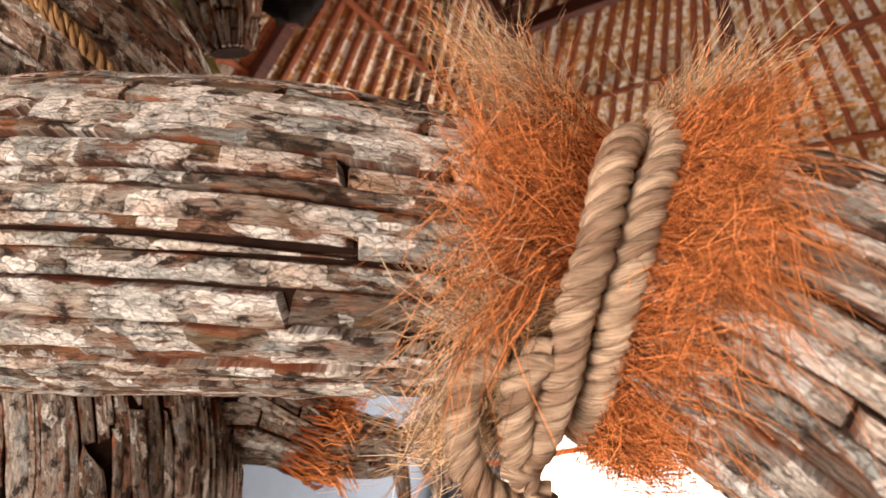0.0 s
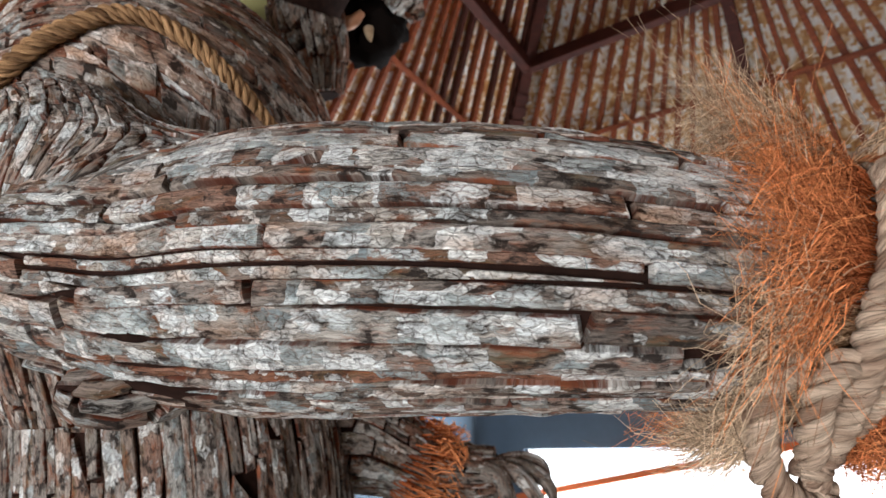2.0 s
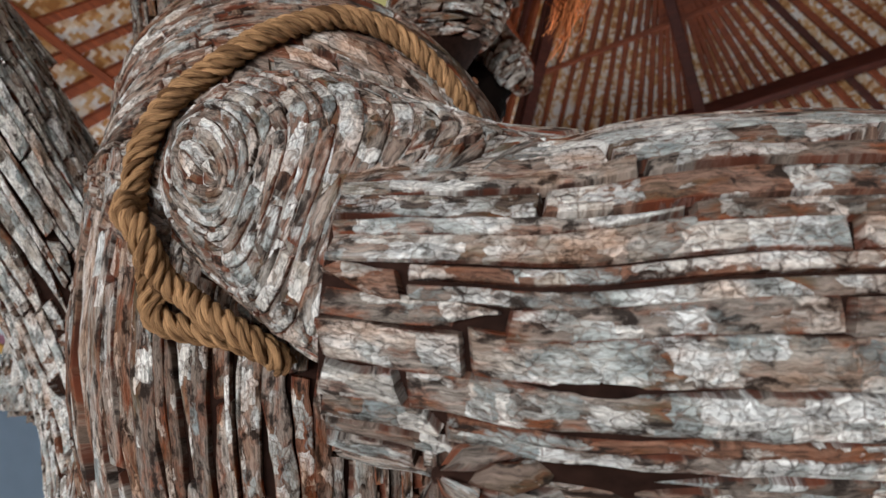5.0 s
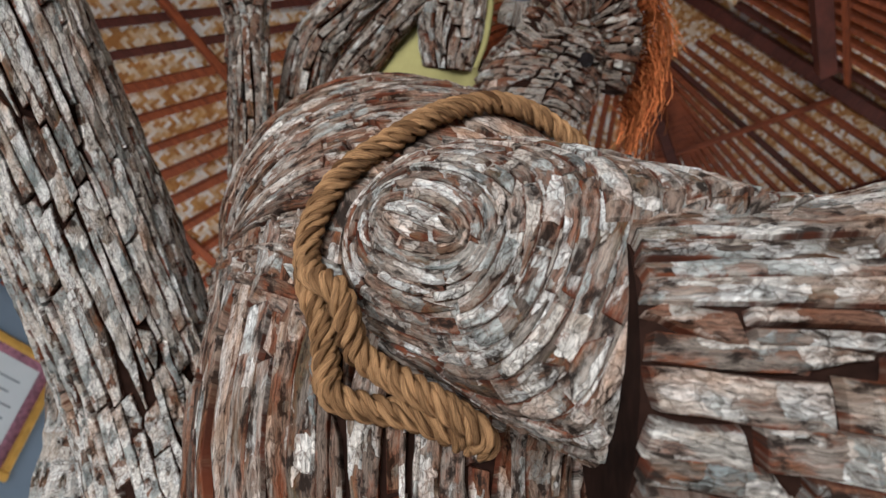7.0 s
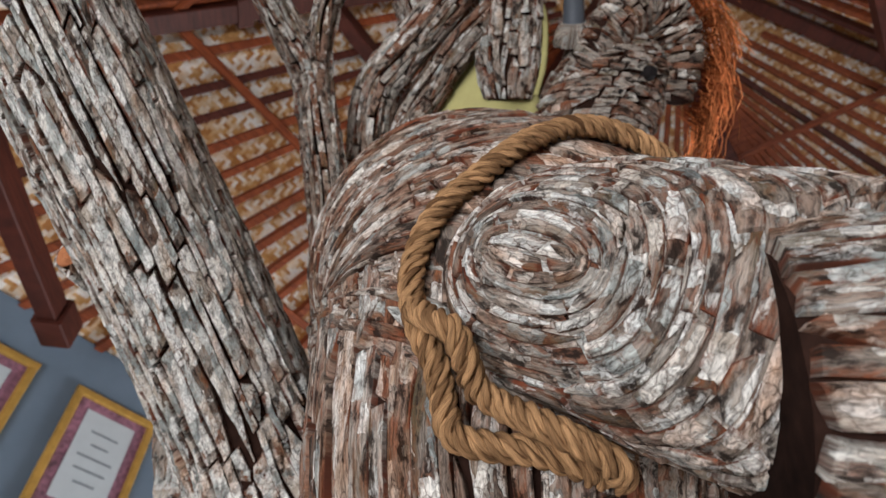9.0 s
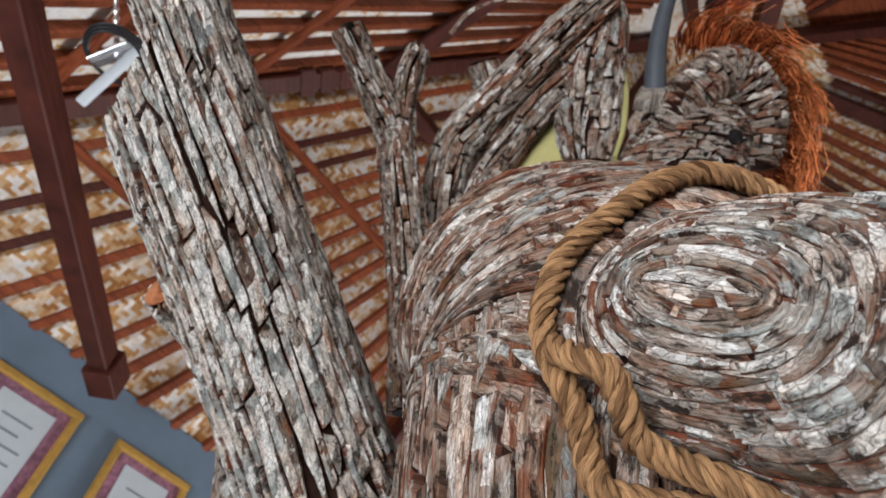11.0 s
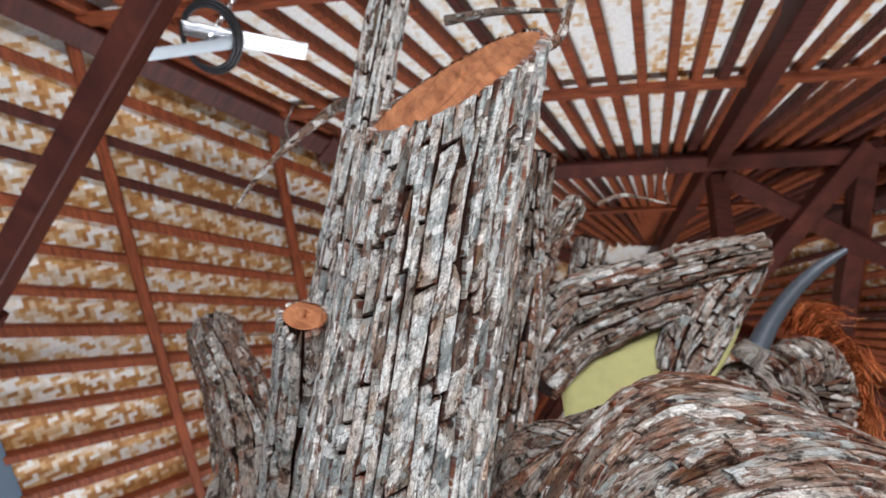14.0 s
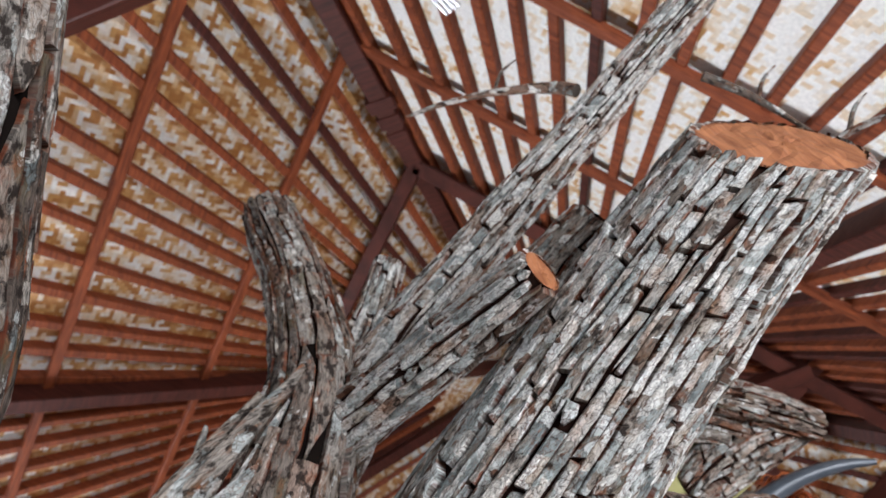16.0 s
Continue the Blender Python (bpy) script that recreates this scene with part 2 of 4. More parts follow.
def fibre_material(name, root, tip):
    m, nt, b = nodes_of(name, 0.7)
    uv = nt.nodes.new("ShaderNodeUVMap").outputs["UV"]
    sep = nt.nodes.new("ShaderNodeSeparateXYZ")
    nt.links.new(uv, sep.inputs["Vector"])
    rnd = nt.nodes.new("ShaderNodeNewGeometry").outputs["Random Per Island"]
    along = ramp(nt, maths(nt, "ADD", maths(nt, "MULTIPLY", sep.outputs["X"], 0.7), maths(nt, "MULTIPLY", rnd, 0.35)), [(0.2, root), (0.95, tip)])
    c = mixed(nt, 1.0, along, ramp(nt, rnd, [(0, grey(0.25)), (0.6, grey(0.9)), (1, grey(1.6))]), "MULTIPLY")
    nt.links.new(c, b.inputs["Base Color"])
    return m


BARK = bark_material("bark_strips", 0.68, 1.0)
BARK_DULL = bark_material("bark_strips_dull", -0.1, 0.5)
BARK_LOG = bark_material("bark_log", 1.3, 0.6, 0.9, 2.0)
# strip cores: red inner bark, blackened so gaps carry their own shade
UNDER_RED = plain_material("inner_bark_gap_shade", (0.017, 0.008, 0.0055), 0.9, vary=0.7, scale=60)
BARK_BROWN = bark_material("bark_brown", 0.25, 1.7)
BARK_TWIG = bark_material("bark_twig", 0.15, 0.3, 0.8)
# near-black core and mouth: shade of gaps and hollow put into colour
UNDER = plain_material("under_bark_and_shade", (0.006, 0.004, 0.003), 0.9, scale=60)
TIMBER = wood_material("stained_timber", (0.035, 0.01, 0.007), (0.1, 0.026, 0.016))
TIMBER_RED = wood_material("stained_rafter", (0.1, 0.024, 0.01), (0.3, 0.075, 0.025))
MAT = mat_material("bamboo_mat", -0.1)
# paler matting on one roof side, brighter light partly put into its colour
MAT_PALE_LIT = mat_material("bamboo_mat_pale_lit", 0.16)
ROPE = rope_material("rope_fibre", (0.19, 0.09, 0.05), (0.64, 0.47, 0.33))
ROPE_OLD = rope_material("rope_fibre_old", (0.06, 0.024, 0.01), (0.4, 0.225, 0.105))
COIR = fibre_material("coir", (0.24, 0.045, 0.011), (0.78, 0.29, 0.105))
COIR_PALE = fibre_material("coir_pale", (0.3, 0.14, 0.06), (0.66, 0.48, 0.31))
PLASTER = plain_material("grey_plaster", (0.135, 0.18, 0.23), 0.85, vary=0.12, scale=5, relief=0.15)
CUT = wood_material("cut_wood", (0.16, 0.05, 0.02), (0.42, 0.17, 0.07), 9.0, 0.75, (1, 9, 1))
GROUND = plain_material("ground_paving", (0.33, 0.31, 0.28), 0.9, scale=3)
TUSK = plain_material("grey_tusk", (0.06, 0.068, 0.08), 0.35, scale=40)
CLOTH = plain_material("yellow_cloth", (0.34, 0.31, 0.13), 0.9, vary=0.15, scale=30, relief=0.3)
# bead black; as colour it also paints the shade in hollows
BLACK = plain_material("black_shade_and_bead", (0.012, 0.01, 0.01), 0.7)
CURL = plain_material("curled_bark", (0.34, 0.15, 0.07), 0.6, vary=0.35, scale=30)
CABLE = plain_material("black_cable", (0.02, 0.02, 0.022), 0.45, vary=0.1)
PVC = plain_material("grey_pipe", (0.55, 0.6, 0.63), 0.4, vary=0.08)
ALU = plain_material("bright_metal", (0.75, 0.76, 0.78), 0.25, 1.0, vary=0.08)
GILT = plain_material("gilt_frame", (0.5, 0.3, 0.07), 0.35, 0.3, vary=0.3, scale=25)
PAPER = plain_material("printed_paper", (0.45, 0.5, 0.52), 0.6, vary=0.06, scale=12, relief=0)
BORDER = plain_material("printed_border", (0.22, 0.1, 0.14), 0.6, vary=0.9, scale=40, relief=0)
ORANGE = plain_material("orange_ribbon", (0.75, 0.16, 0.03), 0.6, vary=0.15)
INK = plain_material("grey_ink", (0.2, 0.22, 0.24), 0.7, vary=0.1, relief=0)
PALEWOOD = wood_material("split_wood", (0.35, 0.22, 0.12), (0.6, 0.45, 0.28), 20.0, 0.8)
GLOW, glow_nt, glow_b = nodes_of("outdoor_glow", 0.9)
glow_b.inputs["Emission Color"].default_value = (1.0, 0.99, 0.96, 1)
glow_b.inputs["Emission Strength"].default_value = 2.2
FLOOR = plain_material("floor_tile", (0.14, 0.12, 0.1), 0.5, scale=4)

# ---- building blocks ----
TH = radians(56.6)
AX, AY = Vector((math.cos(TH), math.sin(TH), 0)), Vector((-math.sin(TH), math.cos(TH), 0))


def uvz(u, v, z):
    """The hall's own axes: u and v along its sides."""
    return AX * u + AY * v + Vector((0, 0, z))


class Soup:
    """Collects vertices, faces and texture places of one mesh."""

    def __init__(self):
        self.v, self.f, self.t, self.m, self.e = [], [], [], [], []

    def grid(self, rows, uvs, slot=0, closed=False, edge=None):
        """edge: for each row, how near its places lie to the rim of a piece, 0 to 1."""
        n0, w = len(self.v), len(rows[0])
        for i, (r, q) in enumerate(zip(rows, uvs)):
            self.v.extend(tuple(p) for p in r)
            self.t.extend(q)
            self.e.extend(edge[i] if edge else [0.0] * w)
        for i in range(len(rows) - 1):
            for j in range(w if closed else w - 1):
                k = (j + 1) % w
                self.f.append((n0 + i * w + j, n0 + i * w + k, n0 + (i + 1) * w + k, n0 + (i + 1) * w + j))
                self.m.append(slot)

    def face(self, pts, uvs, slot=0):
        n0 = len(self.v)
        self.v.extend(tuple(p) for p in pts)
        self.t.extend(uvs)
        self.e.extend([0.0] * len(pts))
        self.f.append(tuple(range(n0, n0 + len(pts))))
        self.m.append(slot)

    def mesh(self, name, materials, smooth=False):
        me = bpy.data.meshes.new(name)
        me.from_pydata(self.v, [], self.f)
        for m in materials:
            me.materials.append(m)
        me.polygons.foreach_set("material_index", self.m)
        me.polygons.foreach_set("use_smooth", [smooth] * len(self.f))
        lay = me.uv_layers.new(name="UVMap")
        idx = np.zeros(len(me.loops), dtype=np.int32)
        me.loops.foreach_get("vertex_index", idx)
        lay.data.foreach_set("uv", np.array(self.t, dtype=np.float32)[idx].ravel())
        rim = me.attributes.new("rim", "FLOAT", "POINT")
        rim.data.foreach_set("value", np.array(self.e, dtype=np.float32))
        me.update()
        return me


def hold(ob, parent):
    if parent is not None:
        ob.parent = parent
        ob.matrix_parent_inverse = parent.matrix_basis.inverted()
    return ob


def part(name, soup, materials, parent=None, label="", smooth=False):
    me = soup.mesh(name, materials if isinstance(materials, (list, tuple)) else [materials], smooth)
    ob = hold(new(name, me), parent)
    if label:
        ob["label"] = label
    return ob


def bm_part(name, bm, material, parent=None, label="", smooth=False):
    me = bpy.data.meshes.new(name)
    bm.to_mesh(me)
    bm.free()
    me.materials.append(material)
    if smooth:
        me.polygons.foreach_set("use_smooth", [True] * len(me.polygons))
    ob = hold(new(name, me), parent)
    if label:
        ob["label"] = label
    return ob


def empty_at(name, place, label, category, group="", kind=""):
    ob = new(name)
    ob.matrix_basis = Matrix.Translation(place)
    return tagged(ob, label, category, group, kind)


def bar_bm(bm, a, b, w, h, up=Vector((0, 0, 1)), bevel=0.006):
    """A squared timber from a to b, w across and h deep, with eased edges."""
    a, b = Vector(a), Vector(b)
    d = (b - a).normalized()
    side = d.cross(up).normalized()
    top = side.cross(d).normalized()
    e = min(bevel, w * 0.3, h * 0.3)
    prof = [(-w / 2 + e, -h / 2), (w / 2 - e, -h / 2), (w / 2, -h / 2 + e), (w / 2, h / 2 - e),
            (w / 2 - e, h / 2), (-w / 2 + e, h / 2), (-w / 2, h / 2 - e), (-w / 2, -h / 2 + e)]
    rings = []
    for p in (a, b):
        rings.append([bm.verts.new(p + side * x + top * y) for x, y in prof])
    n = len(prof)
    for j in range(n):
        bm.faces.new((rings[0][j], rings[0][(j + 1) % n], rings[1][(j + 1) % n], rings[1][j]))
    bm.faces.new(rings[0][::-1])
    bm.faces.new(rings[1])


def bar(name, a, b, w, h, material, parent=None, label="", up=Vector((0, 0, 1)), bevel=0.006):
    bm = bmesh.new()
    bar_bm(bm, a, b, w, h, up, bevel)
    bmesh.ops.recalc_face_normals(bm, faces=bm.faces)
    return bm_part(name, bm, material, parent, label)


def spline(pts, n):
    """n+1 places on a smooth curve through the given tuples."""
    P = [np.array(p, dtype=float) for p in pts]
    P = [2 * P[0] - P[1], *P, 2 * P[-1] - P[-2]]
    out = []
    for i in range(n + 1):
        x = i / n * (len(P) - 3)
        k = min(int(x), len(P) - 4)
        t = x - k
        a, b, c, d = P[k:k + 4]
        out.append(0.5 * (2 * b + (c - a) * t + (2 * a - 5 * b + 4 * c - d) * t * t + (3 * b - a - 3 * c + d) * t ** 3))
    return out


class Limb:
    """A smooth tube through (x, y, z, radius) or (x, y, z, radius across, radius deep)."""

    def __init__(self, pts, start=Vector((0, -1, 0)), n=64):
        dense = spline(pts, n * 6)
        run = np.concatenate([[0.0], np.cumsum([np.linalg.norm(b[:3] - a[:3]) for a, b in zip(dense, dense[1:])])])
        cols = np.array(dense)
        rows = [np.array([np.interp(i / n * run[-1], run, cols[:, k]) for k in range(cols.shape[1])]) for i in range(n + 1)]
        self.n = n
        self.c = [Vector(r[:3]) for r in rows]
        self.ra = [max(1e-4, r[3]) for r in rows]
        self.rb = [max(1e-4, r[4] if len(r) > 4 else r[3]) for r in rows]
        self.x, self.y = [], []
        ref = Vector(start)
        for i in range(n + 1):
            d = (self.c[min(i + 1, n)] - self.c[max(i - 1, 0)]).normalized()
            ref = (ref - d * ref.dot(d)).normalized()
            self.x.append(ref.copy())
            self.y.append(d.cross(ref).normalized())
        self.length = sum((self.c[i + 1] - self.c[i]).length for i in range(n))

    def at(self, s, phi, lift=0.0):
        s = min(max(s, 0.0), 1.0) * self.n
        k = min(int(s), self.n - 1)
        t = s - k
        c = self.c[k].lerp(self.c[k + 1], t)
        x, y = self.x[k].lerp(self.x[k + 1], t), self.y[k].lerp(self.y[k + 1], t)
        ra = self.ra[k] * (1 - t) + self.ra[k + 1] * t + lift
        rb = self.rb[k] * (1 - t) + self.rb[k + 1] * t + lift
        return c + x * (ra * math.cos(phi)) + y * (rb * math.sin(phi))

    def radius(self, s):
        k = min(int(min(max(s, 0), 1) * self.n), self.n)
        return 0.5 * (self.ra[k] + self.rb[k])

    def skin(self, soup, slot=0, sides=28, lift=-0.004, rings=40, caps=True, rough=0.0):
        rows, uvs = [], []
        for i in range(rings + 1):
            s = i / rings
            row = []
            for j in range(sides):
                ph = 2 * math.pi * j / sides
                p = self.at(s, ph, lift)
                if rough:
                    p = self.at(s, ph, lift + rough * noise.noise(p * 40))
                row.append(p)
            rows.append(row)
            uvs.append([(s * self.length, j / sides * 2 * math.pi * self.radius(s)) for j in range(sides)])
        soup.grid(rows, uvs, slot, closed=True)
        if caps:
            soup.face([self.at(0, -2 * math.pi * j / sides, lift) for j in range(sides)], [(0, 0)] * sides, slot)
            soup.face([self.at(1, 2 * math.pi * j / sides, lift) for j in range(sides)], [(0, 0)] * sides, slot)


def strip(soup, place, a0, a1, c0, c1, half, thick, step, rng, slot=0, wave=0.0, taper=0.12, ragged=1.0):
    """One strip of bark on a surface place(along, across, lift), in metres; c0 to c1 is its middle line."""
    n = max(2, int(abs(a1 - a0) / step))
    ofs, ph = rng.random() * 50, rng.random() * 9
    cuts = [0.0, min(0.12, 0.0025 / abs(a1 - a0))] + [i / n for i in range(1, n)] + [1 - min(0.12, 0.0025 / abs(a1 - a0)), 1.0]
    point0, point1 = (rng.uniform(0.15, 0.45) if rng.random() < taper else 0.0), (rng.uniform(0.15, 0.45) if rng.random() < taper else 0.0)
    skew = rng.uniform(-0.8, 0.8) * half
    askew0, askew1 = rng.uniform(-0.35, 0.35) * half, rng.uniform(-0.35, 0.35) * half
    curl0, curl1 = rng.uniform(0, 1.0) ** 2, rng.uniform(0, 1.0) ** 2
    rows, uvs, edge = [], [], []
    last = len(cuts) - 1
    for i, q in enumerate(cuts):
        tip = i in (0, last)
        a = a0 + (a1 - a0) * q
        mid = c0 + (c1 - c0) * q + wave * math.sin(ph + q * 5.0)
        slim = (max(0.12, min(1.0, q / point0)) if point0 else 1.0) * (max(0.12, min(1.0, (1 - q) / point1)) if point1 else 1.0)
        mid += skew * (1 - slim)
        w1 = half * slim * (1 + ragged * 0.3 * noise.noise((a * 22, ofs, 0)) + ragged * 0.16 * noise.noise((a * 110, ofs, 0)))
        w2 = half * slim * (1 + ragged * 0.3 * noise.noise((a * 22, ofs, 7)) + ragged * 0.16 * noise.noise((a * 110, ofs, 7)))
        t1 = thick * (1 + 0.6 * noise.noise((a * 30, ofs, 3)) + 0.9 * curl0 * max(0.0, noise.noise((a * 9, ofs, 13))))
        t2 = thick * (1 + 0.6 * noise.noise((a * 30, ofs, 5)) + 0.9 * curl1 * max(0.0, noise.noise((a * 9, ofs, 15))))
        t3 = 0.5 * (t1 + t2) * (1.05 + 0.35 * noise.noise((a * 45, ofs, 9)))
        z = -0.9 * thick
        if tip:
            t1 = t2 = t3 = -0.5 * thick
        end = (askew0 * (1 - q) + askew1 * q) if n > 2 else 0.0
        cols = ((-w1, z, 1.0, -1), (-w1 * 0.94, t1 * 0.75, 0.95, -1), (-w1 * 0.72, t1, 0.45, -0.7), (0.0, t3, 0.0, 0), (w2 * 0.72, t2, 0.45, 0.7), (w2 * 0.94, t2 * 0.75, 0.95, 1), (w2, z, 1.0, 1))
        rows.append([place(a + end * k, mid + c, z if tip else h) for c, h, e, k in cols])
        uvs.append([(a + ofs, mid + c + ofs) for c, h, e, k in cols])
        edge.append([1.0 if tip else max(e, 0.85 if i in (1, last - 1) else 0.0) for c, h, e, k in cols])
    soup.grid(rows, uvs, slot, edge=edge)


def limb_place(limb, r0):
    """Metres along and round a limb: r0 is the girth radius at which a metre across is true."""
    return lambda a, c, lift: limb.at(a / limb.length, c / r0, lift)


def bark_cover(soup, limb, r0, width, rng, s0=0.0, s1=1.0, phi0=-math.pi, phi1=math.pi, lengths=(0.08, 0.35), thick=0.006, step=0.018, slot=0, drift=0.004, sink=None, ragged=1.0, fill=0.5, taper=0.14):
    """Strips laid along a limb, row by row, each row cut into pieces. sink: takes each strip as a soup of its own."""
    place = limb_place(limb, r0)
    L = limb.length
    c = phi0 * r0
    while c < phi1 * r0:
        w = width * rng.choice((rng.uniform(0.5, 0.9), rng.uniform(0.8, 1.2), rng.uniform(1.0, 1.75)))
        a = s0 * L - rng.uniform(0, lengths[0])
        end = s1((c + w / 2) / r0) if callable(s1) else s1
        while a < end * L:
            ln = rng.uniform(*lengths) * (0.5 if rng.random() < 0.2 else 1)
            b0, b1 = max(a, s0 * L), min(a + ln, end * L)
            if b1 - b0 > 0.015:
                sp = soup if sink is None else Soup()
                mid = c + w / 2
                split = rng.random()
                pieces = [(mid, w)] if split > 0.07 else [(mid - w * 0.24, w * 0.5), (mid + w * 0.26, w * 0.46)]
                lay = place
                if callable(s1) and end > 0:
                    lay = lambda al, ac, lift, e=end: place(al * s1(ac / r0) / e, ac, lift)
                for pm, pw in pieces:
                    strip(sp, lay, b0 + 0.001, b1 - 0.002, pm + rng.uniform(-1, 1) * drift, pm + rng.uniform(-1, 1) * drift, pw * fill, thick * rng.uniform(0.6, 1.6), step, rng, slot, rng.uniform(0, 0.003), taper=taper, ragged=ragged)
                if sink is not None:
                    sink.append(sp)
            a += ln
        c += w


def ring_cover(soup, limb, width, rng, s0, s1, phi0, phi1, lengths=(0.08, 0.3), thick=0.006, step=0.018, slot=0, slant=0.0, sink=None):
    """Strips laid round a limb, hoop by hoop. slant: metres by which a hoop leans along the limb."""
    L = limb.length
    a = s0 * L
    while a < s1 * L:
        w = width * rng.uniform(0.65, 1.35)
        r = max(0.02, limb.radius((a + w / 2) / L))
        place = lambda al, ac, lift, rr=r: limb.at((ac + slant * math.sin(al / rr)) / L, al / rr, lift)
        q = phi0 * r - rng.uniform(0, lengths[0])
        while q < phi1 * r:
            ln = rng.uniform(*lengths)
            b0, b1 = max(q, phi0 * r), min(q + ln, phi1 * r)
            if b1 - b0 > 0.012:
                sp = soup if sink is None else Soup()
                strip(sp, place, b0 + 0.001, b1 - 0.001, a + w / 2 + rng.uniform(-1, 1) * 0.004, a + w / 2 + rng.uniform(-1, 1) * 0.004, w * 0.5, thick * rng.uniform(0.6, 1.6), step, rng, slot, rng.uniform(0, 0.003), taper=0.2)
                if sink is not None:
                    sink.append(sp)
            q += ln
        a += w


def lay_pieces(pieces, material, parent, near=None, most=300):
    """Up to 300 strips nearest the given place become parts; the rest are joined as one."""
    def far(sp):
        v = sp.v[len(sp.v) // 2]
        return (Vector(v) - near).length if near is not None else 0.0
    order = sorted(pieces, key=far)
    for sp in order[:most]:
        part("bark_strip", sp, material, parent)
    rest = order[most:]
    if rest:
        al = Soup()
        for sp in rest:
            n0 = len(al.v)
            al.v += sp.v
            al.t += sp.t
            al.m += sp.m
            al.e += sp.e
            al.f += [tuple(i + n0 for i in f) for f in sp.f]
        tagged(part("bark_rest", al, material, parent), kind="stuff")


def rod(name, pts, material, parent=None, label="", n=24, sides=10, smooth=True):
    """A round rod or branch through (x, y, z, radius)."""
    sp = Soup()
    Limb(pts, n=n).skin(sp, 0, sides=sides, lift=0.0, rings=n)
    return part(name, sp, material, parent, label, smooth)


def fibre(sp, a, b, c, d, r, n=6):
    """One hair along a Bezier curve, three-sided and tapering."""
    rows, uvs = [], []
    seed = a.x * 91 + d.y * 57 + d.z * 23
    for i in range(n + 1):
        t = i / n
        u = 1 - t
        p = a * (u ** 3) + b * (3 * u * u * t) + c * (3 * u * t * t) + d * t ** 3
        p = p + Vector((noise.noise((t * 4.5, seed, 1)), noise.noise((t * 4.5, seed, 2)), noise.noise((t * 4.5, seed, 3)))) * (0.03 * t)
        w = r * (1 - 0.6 * t)
        rows.append([p + Vector((math.cos(q * 2.094) * w, math.sin(q * 2.094) * w * 0.7, math.sin(q * 2.094) * w)) for q in range(3)])
        uvs.append([(t, 0.0)] * 3)
    sp.grid(rows, uvs, 0, closed=True)


def ply_rope(name, pts, radius, material, label, category="rope", plies=3, turn=0.055, n=120, group="", yarns=1):
    """A laid rope along the points: plies wind round each other, and each ply is wound from yarns."""
    path = Limb([(*p, radius) for p in pts], n=n)
    thing = empty_at(name, path.c[0], label, category, group)
    steps = max(24, int(path.length / 0.0036))
    r1, r2, r3 = radius * 0.56, 0.0 if yarns == 1 else radius * 0.24, radius * (0.41 if yarns == 1 else 0.26)
    for k in range(plies):
        sp = Soup()
        axis = [path.at(i / steps, 2 * math.pi * (i / steps * path.length / turn + k / plies), r1 - radius) for i in range(steps + 1)]
        mids = [path.at(i / steps, 0, -radius + 1e-4) for i in range(steps + 1)]
        frames = []
        for i in range(steps + 1):
            d = (axis[min(i + 1, steps)] - axis[max(i - 1, 0)]).normalized()
            out = axis[i] - mids[i]
            out = (out - d * out.dot(d)).normalized()
            frames.append((out, d.cross(out)))
        for j in range(yarns):
            rows, uvs = [], []
            for i in range(steps + 1):
                al = i / steps * path.length
                ang = -2 * math.pi * (al / (turn * 0.9) * 1.0 - j / yarns)
                x, y = frames[i]
                c = axis[i] + x * (r2 * math.cos(ang)) + y * (r2 * math.sin(ang))
                w = r3 * (1.0 + 0.14 * noise.noise((al * 60, k * 7 + j, 1)))
                rows.append([c + x * (w * math.cos(q * math.pi / 5)) + y * (w * math.sin(q * math.pi / 5)) for q in range(10)])
                uvs.append([(al + k * 3 + j, abs(q - 5) * 0.003 + k + al * 0.25) for q in range(10)])
            sp.grid(rows, uvs, 0, closed=True)
            sp.face(rows[0][::-1], uvs[0])
            sp.face(rows[-1], uvs[-1])
        part("strand", sp, material, thing, smooth=True)
    return thing


def ring_points(c, x, y, a, b, t0, t1, n, lift=0.0):
    c, x, y = Vector(c), Vector(x).normalized(), Vector(y).normalized()
    out = []
    for i in range(n + 1):
        t = t0 + (t1 - t0) * i / n
        out.append(tuple(c + x * (a * math.cos(t)) + y * (b * math.sin(t))))
    return out

# ---- the hall ----
CU, CV, SLOPE, APEX = 2.6, 0.38, 1.26, 8.24
SIDES = [((0, 1), (1, 0)), ((-1, 0), (0, 1)), ((0, -1), (-1, 0)), ((1, 0), (0, -1))]


def on_roof(side, r, q, lift=0.0):
    """r metres out from the roof's middle towards that side, q along it."""
    (ou, ov), (lu, lv) = SIDES[side]
    return uvz(CU + ou * r + lu * q, CV + ov * r + lv * q, APEX - SLOPE * r + lift)


def roof_up(side):
    (ou, ov), _ = SIDES[side]
    return (uvz(ou * SLOPE, ov * SLOPE, 1.0)).normalized()


